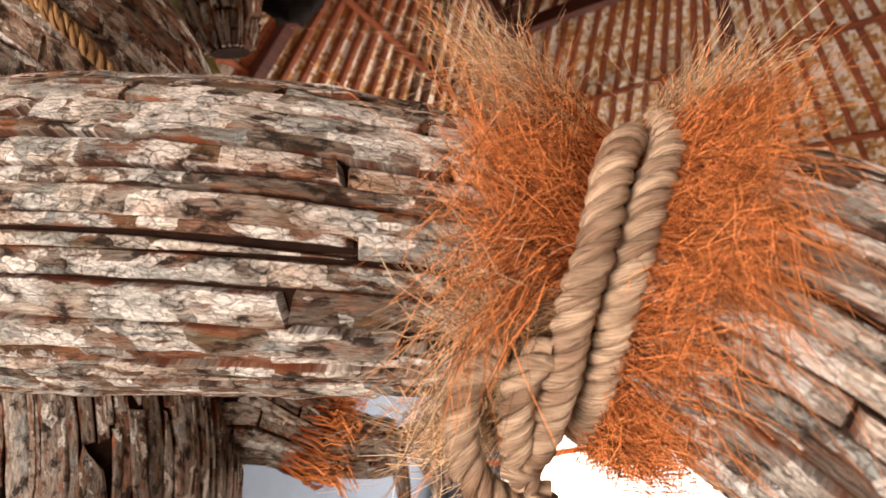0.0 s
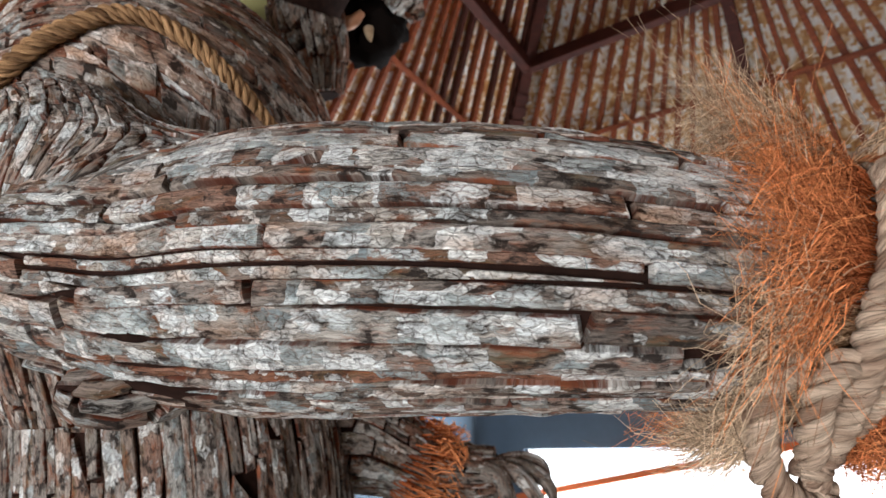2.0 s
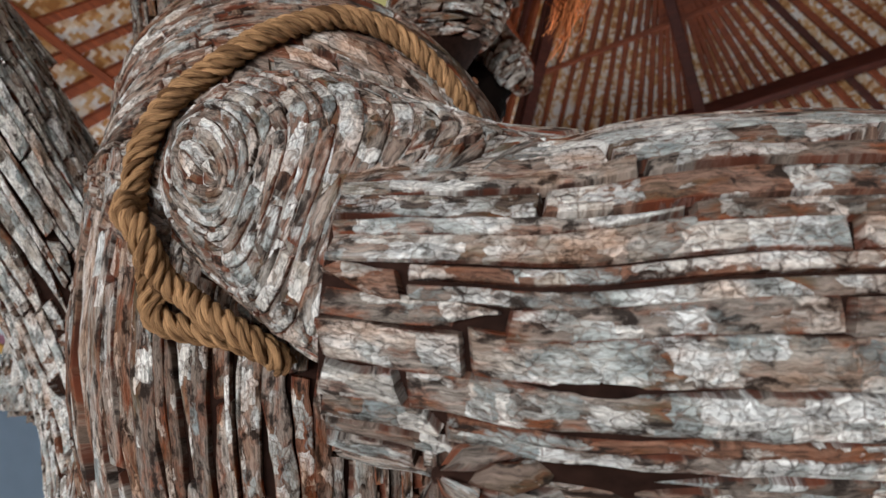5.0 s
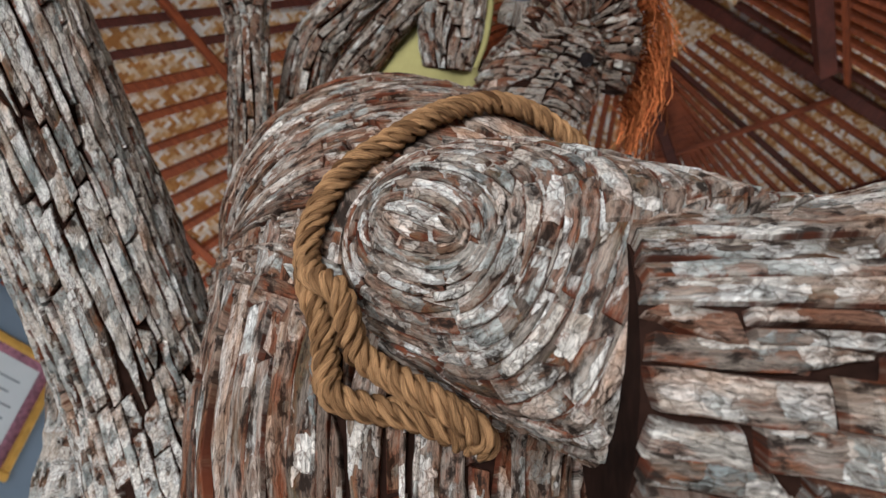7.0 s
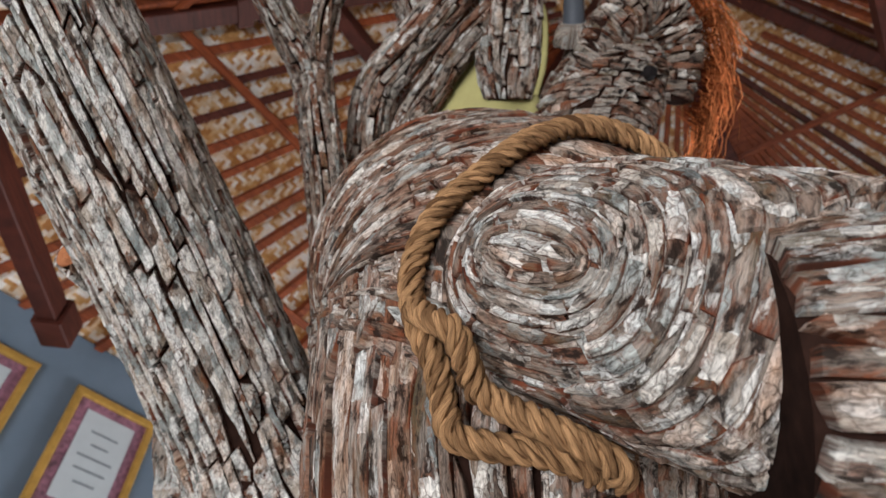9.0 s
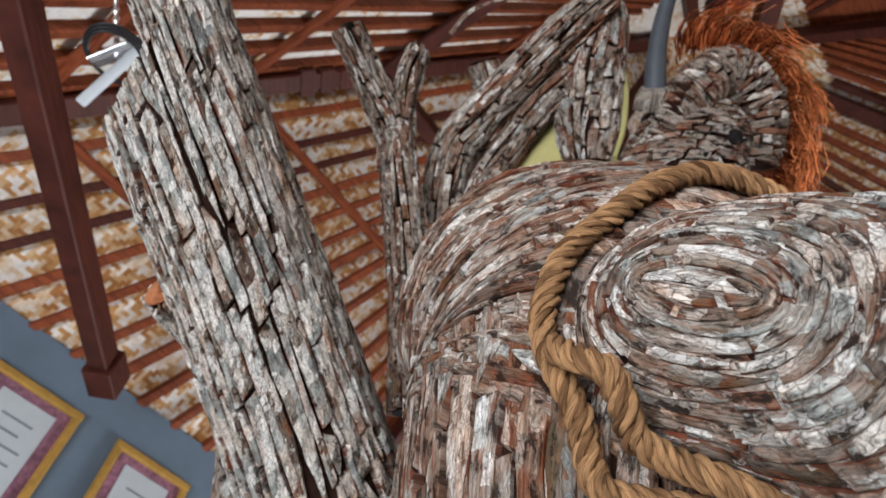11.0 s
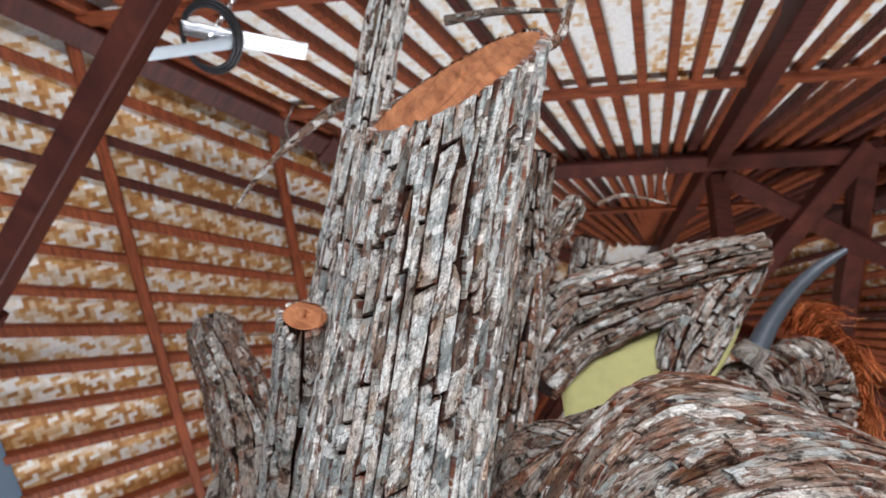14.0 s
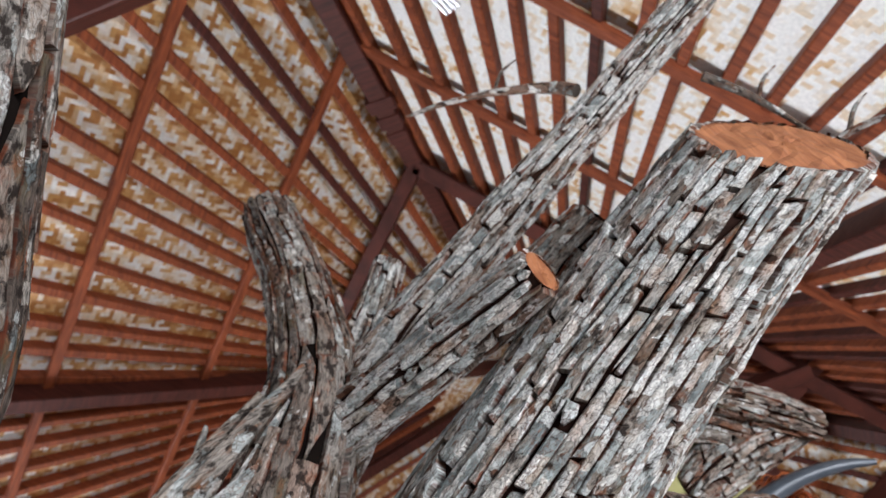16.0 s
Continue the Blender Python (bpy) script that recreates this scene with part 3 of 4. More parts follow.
def build_roof():
    rng = random.Random(5)
    for side in range(4):
        sp = Soup()
        R0, R1, n = 0.02, 4.45, 24
        for lift, flip in ((0.1, False), (0.14, True)):
            rows, uvs = [], []
            for i in range(n + 1):
                r = R0 + (R1 - R0) * i / n
                rows.append([on_roof(side, r, r * (2 * j / n - 1), lift) for j in range(n + 1)])
                uvs.append([(r * (2 * j / n - 1) + 20, r * 1.609 + 20) for j in range(n + 1)])
            if flip:
                rows, uvs = rows[::-1], uvs[::-1]
            sp.grid(rows, uvs)
        roof = tagged(part("roof", sp, MAT_PALE_LIT if side == 1 else MAT), "hipped roof lined with woven bamboo matting over stained rafters", "roof", "", "structure")
        up = roof_up(side)
        # rafters fan out from the hips
        k = 0
        q0 = -4.35
        while q0 < 4.4:
            x = min(1.0, abs(q0) / 4.4)
            slope = (1 - (1 - x) ** 1.4) * (1 if q0 > 0 else -1)
            r_in = 0.9
            q_at = lambda r: q0 - slope * (4.4 - r)
            while abs(q_at(r_in)) > r_in - 0.05 and r_in < 4.2:
                r_in += 0.1
            if r_in < 4.1 and abs(q0) > 0.12:
                bar("rafter", on_roof(side, r_in, q_at(r_in), 0.055), on_roof(side, 4.4, q0, 0.055), rng.uniform(0.045, 0.058), 0.075, TIMBER_RED if rng.random() < 0.85 else TIMBER, roof, up=up)
            q0 += rng.uniform(0.26, 0.31)
        for r in (3.19, 2.61, 1.5):
            bar("purlin", on_roof(side, r, -r, -0.01), on_roof(side, r, r, -0.01), 0.055, 0.05, TIMBER_RED, roof, up=up)
        bar("ring_beam", on_roof(side, 2.03, -2.03, -0.08), on_roof(side, 2.03, 2.03, -0.08), 0.1, 0.15, TIMBER, roof)
        bar("principal_rafter", on_roof(side, 0.3, -0.1, -0.07), on_roof(side, 4.4, -0.1, -0.07), 0.1, 0.15, TIMBER, roof, up=up)
        # hip rafter with stepped mouldings
        a, b = on_roof(side, 0.3, 0.3, -0.02), on_roof(side, 4.45, 4.45, -0.02)
        bar("hip_rafter", a, b, 0.12, 0.17, TIMBER, roof)
        d = (b - a).normalized()
        for off in (3.0, 3.12, 3.24):
            m = a + d * (off * 1.2)
            bar("hip_moulding", m, m + d * 0.1, 0.14 + 0.02 * (off - 3.0) * 8, 0.19, TIMBER, roof)


build_roof()


def build_shell():
    T = 0.14
    lo, hi = CU - 3.74, CU + 3.74
    # long wall with its top under the roof matting
    w = bar("wall_north", uvz(lo - 0.2, 4.08 + T / 2, 1.78), uvz(hi + 0.14, 4.08 + T / 2, 1.78), T, 3.64, PLASTER, bevel=0.003)
    tagged(w, "smooth blue-grey plastered wall below the roof", "wall", "", "structure")
    wy0, wy1 = CV - 3.7, 4.08
    bm = bmesh.new()
    for a, b, z0, z1 in ((3.45, wy1, 0, 3.6), (-0.2, 3.45, 1.86, 3.6), (-0.2, 3.45, 0, 0.5)):
        bar_bm(bm, uvz(6.34 + T / 2, a, (z0 + z1) / 2), uvz(6.34 + T / 2, b, (z0 + z1) / 2), T, z1 - z0, bevel=0.002)
    bmesh.ops.recalc_face_normals(bm, faces=bm.faces)
    tagged(bm_part("wall_east", bm, PLASTER), "blue-grey plastered wall with a wide bright opening", "wall", "", "structure")
    bm = bmesh.new()
    bar_bm(bm, uvz(lo - 0.6, CV, -0.06), uvz(hi + 0.6, CV, -0.06), 8.6, 0.12, bevel=0.01)
    bmesh.ops.recalc_face_normals(bm, faces=bm.faces)
    tagged(bm_part("floor", bm, FLOOR), "pale tiled floor of the open hall", "floor", "", "structure")
    bm = bmesh.new()
    vs = [bm.verts.new((x, y, -0.13)) for x, y in ((-400, -400), (400, -400), (400, 400), (-400, 400))]
    bm.faces.new(vs)
    tagged(bm_part("ground", bm, GROUND), "pale paved ground round the hall", "ground", "", "structure")
    # glowing sheet far outside the opening, in place of overexposed daylight
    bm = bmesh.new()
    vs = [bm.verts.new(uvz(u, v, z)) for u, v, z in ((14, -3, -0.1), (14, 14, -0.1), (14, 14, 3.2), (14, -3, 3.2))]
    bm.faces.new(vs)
    tagged(bm_part("backdrop", bm, GLOW), "glowing sheet in place of bright hazy daylight outside the hall", "backdrop", "", "structure")
    # wall plates and posts that carry the roof
    for i, (u, v) in enumerate(((lo, -3.2), (lo, 4.0), (hi - 0.1, -3.2))):
        b = bar("post_%d" % (i + 1), uvz(u, v, 0.0), uvz(u, v, 3.5), 0.14, 0.14, TIMBER, up=AX)
        tagged(b, "brown-stained square timber post carrying the roof", "post", "", "structure")


build_shell()

# corner tie under the hip, with a stepped free end
tie = empty_at("tie_beam", uvz(0.6, 3.73, 3.33), "reddish brown stained square tie beam with a shaped end", "beam")
bar("beam", uvz(0.47, 3.6, 3.33), uvz(-2.0, 1.13, 3.33), 0.09, 0.12, TIMBER, tie)
bar("beam_end", uvz(0.6, 3.73, 3.33), uvz(0.47, 3.6, 3.33), 0.135, 0.155, TIMBER, tie)

# the crossing ties near the crown of the roof
for a, b in (((0.66, 0.22), (1.75, -1.66)), ((1.7, 0.2), (0.5, -0.62)), ((0.35, -0.66), (3.2, -0.7))):
    lift = 5.5 + 0.04 * a[1] + 0.05 * b[0]
    t = empty_at("tie_beam", uvz(*a, lift), "dark brown stained timber tie high under the roof", "beam")
    bar("beam", uvz(*a, lift), uvz(*b, lift + 0.02), 0.12, 0.13, TIMBER, t)
t = empty_at("king_strut", uvz(0.72, 0.24, 5.0), "dark stained timber strut under the roof crown", "beam")
bar("strut", uvz(1.15, 0.3, 5.05), uvz(0.66, 0.24, 5.66), 0.11, 0.11, TIMBER, t)
bar("strut_foot", uvz(1.2, 0.3, 4.98), uvz(1.14, 0.3, 5.06), 0.14, 0.14, TIMBER, t)


def framed_print(u, z, w, h, label):
    """A framed certificate on the north wall; u, z its top corner."""
    thing = empty_at("picture_frame", uvz(u + w / 2, 4.06, z - h / 2), label, "picture frame", "framed prints on the wall")
    f, y = 0.045, 4.055
    for a, b in (((u, z - f / 2), (u + w, z - f / 2)), ((u, z - h + f / 2), (u + w, z - h + f / 2))):
        bar("frame_rail", uvz(a[0], y, a[1]), uvz(b[0], y, b[1]), 0.03, f, GILT, thing, bevel=0.012)
    for x in (u + f / 2, u + w - f / 2):
        bar("frame_rail", uvz(x, y, z - f), uvz(x, y, z - h + f), f, 0.03, GILT, thing, up=AY, bevel=0.012)
    bar("border", uvz(u + f, y + 0.008, z - h / 2), uvz(u + w - f, y + 0.008, z - h / 2), 0.006, h - 2 * f, BORDER, thing, bevel=0.001)
    bar("paper", uvz(u + f + 0.06, y + 0.002, z - h / 2), uvz(u + w - f - 0.06, y + 0.002, z - h / 2), 0.006, h - 2 * f - 0.1, PAPER, thing, bevel=0.001)
    for k in range(5):
        ln = (0.16, 0.1, 0.2, 0.18, 0.12)[k]
        zz = z - h * (0.3 + 0.1 * k)
        bar("text_bar", uvz(u + w / 2 - ln / 2, y - 0.002, zz), uvz(u + w / 2 + ln / 2, y - 0.002, zz), 0.002, 0.012, INK, thing, bevel=0.0005)


framed_print(0.9, 3.33, 0.5, 0.66, "gilt-framed certificate with a red and blue border")
framed_print(0.18, 3.33, 0.5, 0.66, "gilt-framed print hanging on the grey wall")

# ribbon across the opening
rib = empty_at("ribbon", uvz(6.3, 2.0, 1.6), "bright orange ribbon strung across the opening", "ribbon")
bar("ribbon_band", uvz(6.29, 3.9, 1.28), uvz(6.29, -0.3, 2.05), 0.02, 0.07, ORANGE, rib)

# bundle of pipes and cable slung from the tie
slung = empty_at("pipe_bundle", (-2.5, 1.1, 3.85), "bundle of bright pipes and black cable slung from a chain", "pipe")
rod("pipe", [(-2.638, 1.247, 3.721, 0.024), (-2.52, 1.16, 3.81, 0.024), (-2.4, 1.07, 3.9, 0.024)], PVC, slung, "pale grey plastic pipe")
# black disc on the pipe's end paints the shade inside the bore
rod("pipe_bore", [(-2.6395, 1.248, 3.72, 0.014), (-2.638, 1.247, 3.7212, 0.014)], BLACK, slung)
for k in range(4):
    a, b = Vector((-2.585, 1.085 + 0.015 * k, 3.79 + 0.012 * k)), Vector((-2.175, 0.965 + 0.02 * k, 4.0 + 0.012 * k))
    rod("tube", [(*a, 0.009), (*a.lerp(b, 0.5), 0.009), (*b, 0.009)], ALU, slung, "bright metal tube")
c0 = Vector((-2.49, 1.1, 3.84))
for k in range(3):
    rr = 0.12 + 0.012 * k
    rod("cable", [(*(c0 + Vector((math.cos(q) * rr * 0.8, math.sin(q) * rr, math.sin(q + 0.6) * rr * 0.35 + 0.01 * k))), 0.007) for q in [i * 2 * math.pi / 14 for i in range(15)]], CABLE, slung, "coiled black cable", n=56, sides=6)
top = Vector((-2.56, 0.55, 4.32))
for k in range(16):
    p, q = c0.lerp(top, k / 16), c0.lerp(top, (k + 1.15) / 16)
    rod("chain_link", [(*p, 0.008), (*p.lerp(q, 0.5), 0.013), (*q, 0.008)], ALU, slung, n=6, sides=6)

# ---- the sculpture of bark ----
ARM = Limb([(0.66, 0.44, 1.2, 0.19), (0.42, 0.43, 1.475, 0.148), (0.239, 0.435, 1.632, 0.112), (0.098, 0.5, 1.681, 0.103), (-0.141, 0.526, 1.707, 0.128), (-0.357, 0.577, 1.722, 0.144),
            (-0.478, 0.602, 1.712, 0.137), (-0.55, 0.612, 1.766, 0.118), (-0.64, 0.638, 1.822, 0.121), (-0.706, 0.673, 1.885, 0.116), (-0.75, 0.722, 1.922, 0.11), (-0.757, 0.87, 1.986, 0.075), (-0.722, 1.019, 2.069, 0.083)], n=110)
FOREARM = Limb([(0.66, 0.44, 1.2, 0.192), (0.42, 0.43, 1.475, 0.15), (0.239, 0.435, 1.632, 0.114), (0.098, 0.5, 1.681, 0.105), (-0.141, 0.526, 1.707, 0.13), (-0.357, 0.577, 1.722, 0.146),
                (-0.478, 0.602, 1.722, 0.136), (-0.55, 0.612, 1.73, 0.127), (-0.64, 0.624, 1.738, 0.116)], n=110)
TORSO = Limb([(-0.74, 1.1, 1.66, 0.24), (-0.766, 1.031, 1.849, 0.275), (-0.741, 0.965, 2.043, 0.309), (-0.811, 0.983, 2.206, 0.267), (-0.893, 1.054, 2.315, 0.231), (-0.901, 1.005, 2.396, 0.142), (-0.91, 1.0, 2.45, 0.05)], n=60)
LOWER = Limb([(-0.74, 1.32, 0.0, 0.3), (-0.74, 1.32, 0.8, 0.3), (-0.72, 1.28, 1.4, 0.32), (-0.78, 1.22, 1.75, 0.3), (-0.82, 1.16, 2.1, 0.26)], n=60)
FAR_ARM = Limb([(-0.6, 1.3, 1.62, 0.16), (-0.42, 1.36, 1.6, 0.12), (-0.28, 1.4, 1.55, 0.075), (-0.18, 1.42, 1.53, 0.06), (-0.1, 1.43, 1.53, 0.05)], n=40)


def clad(limb, name, parent, label, cover, material=BARK, near=None, rings=60, most=300):
    sp = Soup()
    limb.skin(sp, 0, rings=rings)
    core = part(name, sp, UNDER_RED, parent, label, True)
    pieces = []
    cover(pieces)
    lay_pieces(pieces, material, core, near, most)
    return core


def whorl(out, rng):
    """Rings of short strips round the point of the elbow, long in the middle and rounder outwards."""
    C, R = np.array([tuple(c) for c in ARM.c]), np.array(ARM.ra)
    mid = Vector((-0.79, 0.59, 1.85))
    n = (mid - Vector((-0.68, 0.68, 1.88))).normalized()
    ax = Vector((0.93, 0.16, -0.3))
    ax = (ax - n * ax.dot(n)).normalized()
    ay = n.cross(ax)

    def laid(x, y, lift):
        q = mid + ax * x + ay * y - n * min(0.2, (x * x + y * y) / 0.3)
        v = np.array(tuple(q)) - C
        d = np.linalg.norm(v, axis=1)
        w = np.exp(-((d - R) - (d - R).min()) / 0.008)
        w /= w.sum()
        c, r = Vector((w[:, None] * C).sum(0)), float((w * R).sum())
        return c + (q - c).normalized() * (r + lift)
    b = 0.001
    while b < 0.32:
        w = rng.uniform(0.009, 0.017)
        bm_ = b + w / 2
        for under in (True, False):
            th = -math.pi + rng.uniform(0, 1)
            stop = th + 2 * math.pi
            while th < stop:
                a = 0.04 + 0.8 * bm_
                rr = 0.5 * (a + bm_)
                ln = rng.uniform(0.03, 0.13) * (1.5 if under else 1.0)
                ln = min(ln, (stop - th) * rr)
                place = lambda al, ac, lift, t0=th: laid((0.04 + 0.8 * ac) * math.cos(t0 + al / rr), ac * math.sin(t0 + al / rr), lift)
                here = place(ln / 2, bm_, 0)
                if ln > 0.012 and here.x < (-0.505 if here.z > 1.79 else -0.56):
                    sp = Soup()
                    j = rng.uniform(-0.002, 0.002)
                    strip(sp, place, 0.0005, ln - 0.0012, bm_ + j, bm_ - j, w * (0.62 if under else 0.475), 0.0015 if under else rng.uniform(0.003, 0.006), 0.012, rng, wave=0.001, taper=0.22, ragged=0.7)
                    out.append(sp)
                th += ln / rr
        b += w


def build_sculpture():
    rng = random.Random(11)
    fig = empty_at("sculpture", (-0.72, 1.32, 0), "giant horned figure clad in weathered grey-brown bark strips", "sculpture")
    PI = math.pi

    def cover_forearm(out):
        bark_cover(None, FOREARM, 0.14, 0.026, rng, 0.0, 1.0, lengths=(0.16, 0.7), thick=0.0045, drift=0.004, sink=out, ragged=0.3, fill=0.492, taper=0.13, step=0.012)

    def cover_torso(out):
        ring_cover(None, TORSO, 0.016, rng, 0.26, 1.0, -PI, PI, lengths=(0.05, 0.22), thick=0.0055, sink=out, slant=-0.09)
        ring_cover(None, TORSO, 0.024, rng, 0.26, 1.0, -PI, PI, lengths=(0.1, 0.3), thick=0.0025, sink=out, slant=-0.09)
        bark_cover(None, TORSO, 0.28, 0.02, rng, 0.0, 0.45, lengths=(0.12, 0.4), sink=out, drift=0.006, taper=0.3)

    def cover_lower(out):
        bark_cover(None, LOWER, 0.29, 0.021, rng, 0.35, 1.0, lengths=(0.15, 0.6), step=0.03, sink=out, thick=0.004, fill=0.53, taper=0.3, drift=0.006)

    def cover_far(out):
        bark_cover(None, FAR_ARM, 0.1, 0.022, rng, 0.0, 1.0, lengths=(0.06, 0.2), sink=out)

    clad(FOREARM, "forearm", fig, "", cover_forearm, near=Vector((-0.3, 0.3, 1.7)), rings=90)
    clad(ARM, "elbow", fig, "", lambda out: whorl(out, rng), near=Vector((-0.75, 0.4, 1.8)), rings=90)
    clad(TORSO, "torso", fig, "", cover_torso, BARK_BROWN, near=Vector((-1.0, 0.8, 2.2)))
    clad(LOWER, "lower_body", fig, "", cover_lower, BARK_DULL, near=Vector((-0.8, 0.8, 1.8)))
    far = clad(FAR_ARM, "far_arm", fig, "", cover_far, BARK_DULL, near=Vector((-0.3, 1.2, 1.5)))
    for k, (dx, dz) in enumerate(((0.13, 0.03), (0.14, -0.01), (0.12, -0.05), (0.06, -0.08))):
        rod("claw", [(-0.13, 1.43 - 0.02 * k, 1.54, 0.022), (-0.13 + dx * 0.6, 1.42 - 0.02 * k, 1.55 + dz * 0.4, 0.02), (-0.13 + dx, 1.41 - 0.02 * k, 1.52 + dz, 0.015), (-0.13 + dx * 1.1, 1.4 - 0.02 * k, 1.46 + dz, 0.006)], BARK_DULL, far, "curved dark claw")
    # knot of bark that sticks out under the elbow
    KNOT = Limb([(-0.49, 0.64, 1.63, 0.04), (-0.53, 0.59, 1.598, 0.034), (-0.555, 0.568, 1.588, 0.026), (-0.58, 0.552, 1.592, 0.008)], n=20)
    clad(KNOT, "bark_knot", fig, "dark knotted lump of bark", lambda out: bark_cover(None, KNOT, 0.034, 0.018, rng, 0, 1, lengths=(0.04, 0.1), sink=out), BARK_DULL, rings=20)

    # head: lumpy skull of bark with a dark mouth, behind the torso's crown
    HEAD = Limb([(-0.58, 1.14, 2.6, 0.09), (-0.53, 1.04, 2.72, 0.13), (-0.47, 0.96, 2.81, 0.125), (-0.43, 0.9, 2.87, 0.09), (-0.42, 0.86, 2.9, 0.03)], n=30)

    def cover_head(out):
        ring_cover(None, HEAD, 0.02, rng, 0.1, 1.0, -PI, PI, lengths=(0.03, 0.1), thick=0.007, sink=out, slant=0.05)
    head = clad(HEAD, "head", fig, "lumpy head of crumpled bark", cover_head, BARK_DULL, near=Vector((-0.6, 0.8, 2.7)), rings=30)
    BROW = Limb([(-0.57, 0.93, 2.74, 0.03), (-0.5, 0.84, 2.82, 0.05), (-0.4, 0.8, 2.88, 0.055), (-0.33, 0.87, 2.83, 0.05), (-0.33, 0.97, 2.74, 0.03)], n=30)

    def cover_brow(out):
        ring_cover(None, BROW, 0.02, rng, 0.0, 1.0, -PI, PI, lengths=(0.04, 0.1), thick=0.006, sink=out)
    clad(BROW, "brow", fig, "", cover_brow, BARK_DULL, rings=30)
    # black plugs, with the shade of nostrils put into their colour
    for (x, y, z), r in (((-0.43, 0.9, 2.735), 0.016), ((-0.5, 0.93, 2.7), 0.012)):
        rod("nostril", [(x, y, z, r), (x + 0.01, y - 0.02, z - 0.025, r * 1.05), (x + 0.015, y - 0.028, z - 0.035, r * 0.6)], BLACK, head, "dark plug painted as a shaded hollow", n=8, sides=12)
    # lump under the chin, near-black for the mouth's shade, ringed by curled bark
    sp = Soup()
    Limb([(-0.45, 1.33, 2.72, 0.1), (-0.45, 1.31, 2.67, 0.095), (-0.44, 1.29, 2.63, 0.075), (-0.44, 1.28, 2.615, 0.03)], n=16).skin(sp, 0, sides=28, lift=0.0, rings=16, rough=0.03)
    part("mouth", sp, UNDER, head, "rough wooden lump darkened as a shaded open mouth", True)
    rod("lip_curl", [(-0.58, 1.21, 2.76, 0.018), (-0.565, 1.21, 2.69, 0.02), (-0.53, 1.22, 2.63, 0.02), (-0.48, 1.21, 2.615, 0.018), (-0.45, 1.2, 2.64, 0.01)], CURL, head, "orange-brown curl of bark")
    JAW = Limb([(-0.41, 1.22, 2.8, 0.06), (-0.37, 1.22, 2.75, 0.05), (-0.33, 1.24, 2.7, 0.035), (-0.31, 1.26, 2.67, 0.012)], n=16)
    clad(JAW, "jaw", fig, "pale knobbly jaw", lambda out: ring_cover(None, JAW, 0.018, rng, 0, 1, -PI, PI, lengths=(0.03, 0.08), sink=out), BARK, rings=16)
    for dx in (0.03,):
        rod("tooth", [(-0.47 + dx, 1.25, 2.63, 0.014), (-0.465 + dx, 1.245, 2.6, 0.009), (-0.46 + dx, 1.24, 2.58, 0.002)], PALEWOOD, head, "pale wooden tooth", n=6)
    cheek = Limb([(-0.62, 1.1, 2.86, 0.07), (-0.6, 1.16, 2.68, 0.09), (-0.57, 1.22, 2.52, 0.085), (-0.55, 1.26, 2.42, 0.05)], n=20)

    def cover_cheek(out):
        bark_cover(None, cheek, 0.08, 0.022, rng, 0, 1, lengths=(0.06, 0.2), sink=out)
    clad(cheek, "cheek", fig, "", cover_cheek, BARK_DULL, rings=20)

    # pointed ear slab
    EAR = Limb([(-0.72, 0.97, 2.76, 0.05, 0.03), (-0.72, 0.9, 2.8, 0.068, 0.035), (-0.715, 0.78, 2.85, 0.066, 0.035), (-0.7, 0.68, 2.885, 0.045, 0.03), (-0.705, 0.6, 2.9, 0.012, 0.012)], start=Vector((1, 0, 0)), n=30)

    def cover_ear(out):
        bark_cover(None, EAR, 0.06, 0.02, rng, 0, 1, lengths=(0.05, 0.16), thick=0.006, sink=out)
    clad(EAR, "ear", fig, "pointed upright ear of pale bark", cover_ear, BARK, rings=30)
    rod("ear_rim", [(-0.655, 0.96, 2.765, 0.008), (-0.64, 0.9, 2.8, 0.01), (-0.64, 0.82, 2.84, 0.009), (-0.66, 0.74, 2.86, 0.004)], CLOTH, fig, "pale yellow-green edging")
    rod("tusk", [(-0.572, 0.83, 2.835, 0.026), (-0.577, 0.76, 2.858, 0.022), (-0.574, 0.68, 2.876, 0.018), (-0.56, 0.6, 2.886, 0.014), (-0.538, 0.535, 2.888, 0.007)], TUSK, fig, "curved smooth grey tusk")
    rod("tusk_socket", [(-0.572, 0.87, 2.825, 0.045), (-0.572, 0.84, 2.833, 0.042), (-0.573, 0.82, 2.838, 0.032)], BARK_DULL, fig, n=8, sides=14)
    rod("tusk_eye", [(-0.553, 0.835, 2.808, 0.014), (-0.55, 0.83, 2.8, 0.0145), (-0.549, 0.828, 2.797, 0.008)], BLACK, fig, "black bead", n=6)

    # curved bands of bark behind the ear, with cloth stretched between
    for pts, nm in (([(-1.06, 1.12, 2.7, 0.05), (-1.035, 0.98, 2.8, 0.05), (-0.97, 0.9, 2.835, 0.045), (-0.88, 0.81, 2.86, 0.042), (-0.79, 0.715, 2.87, 0.04), (-0.69, 0.62, 2.87, 0.03)], "collar_band"),
                    ([(-1.0, 1.12, 2.7, 0.045), (-0.95, 1.03, 2.78, 0.04), (-0.89, 0.95, 2.81, 0.036), (-0.82, 0.86, 2.835, 0.034), (-0.75, 0.79, 2.85, 0.03)], "collar_band")):
        B = Limb(pts, n=30)
        clad(B, nm, fig, "curved band of mossy bark", lambda out: bark_cover(None, B, 0.045, 0.02, rng, 0, 1, lengths=(0.08, 0.3), thick=0.007, sink=out), BARK_DULL, rings=30)
    sp = Soup()
    rows, uvs = [], []
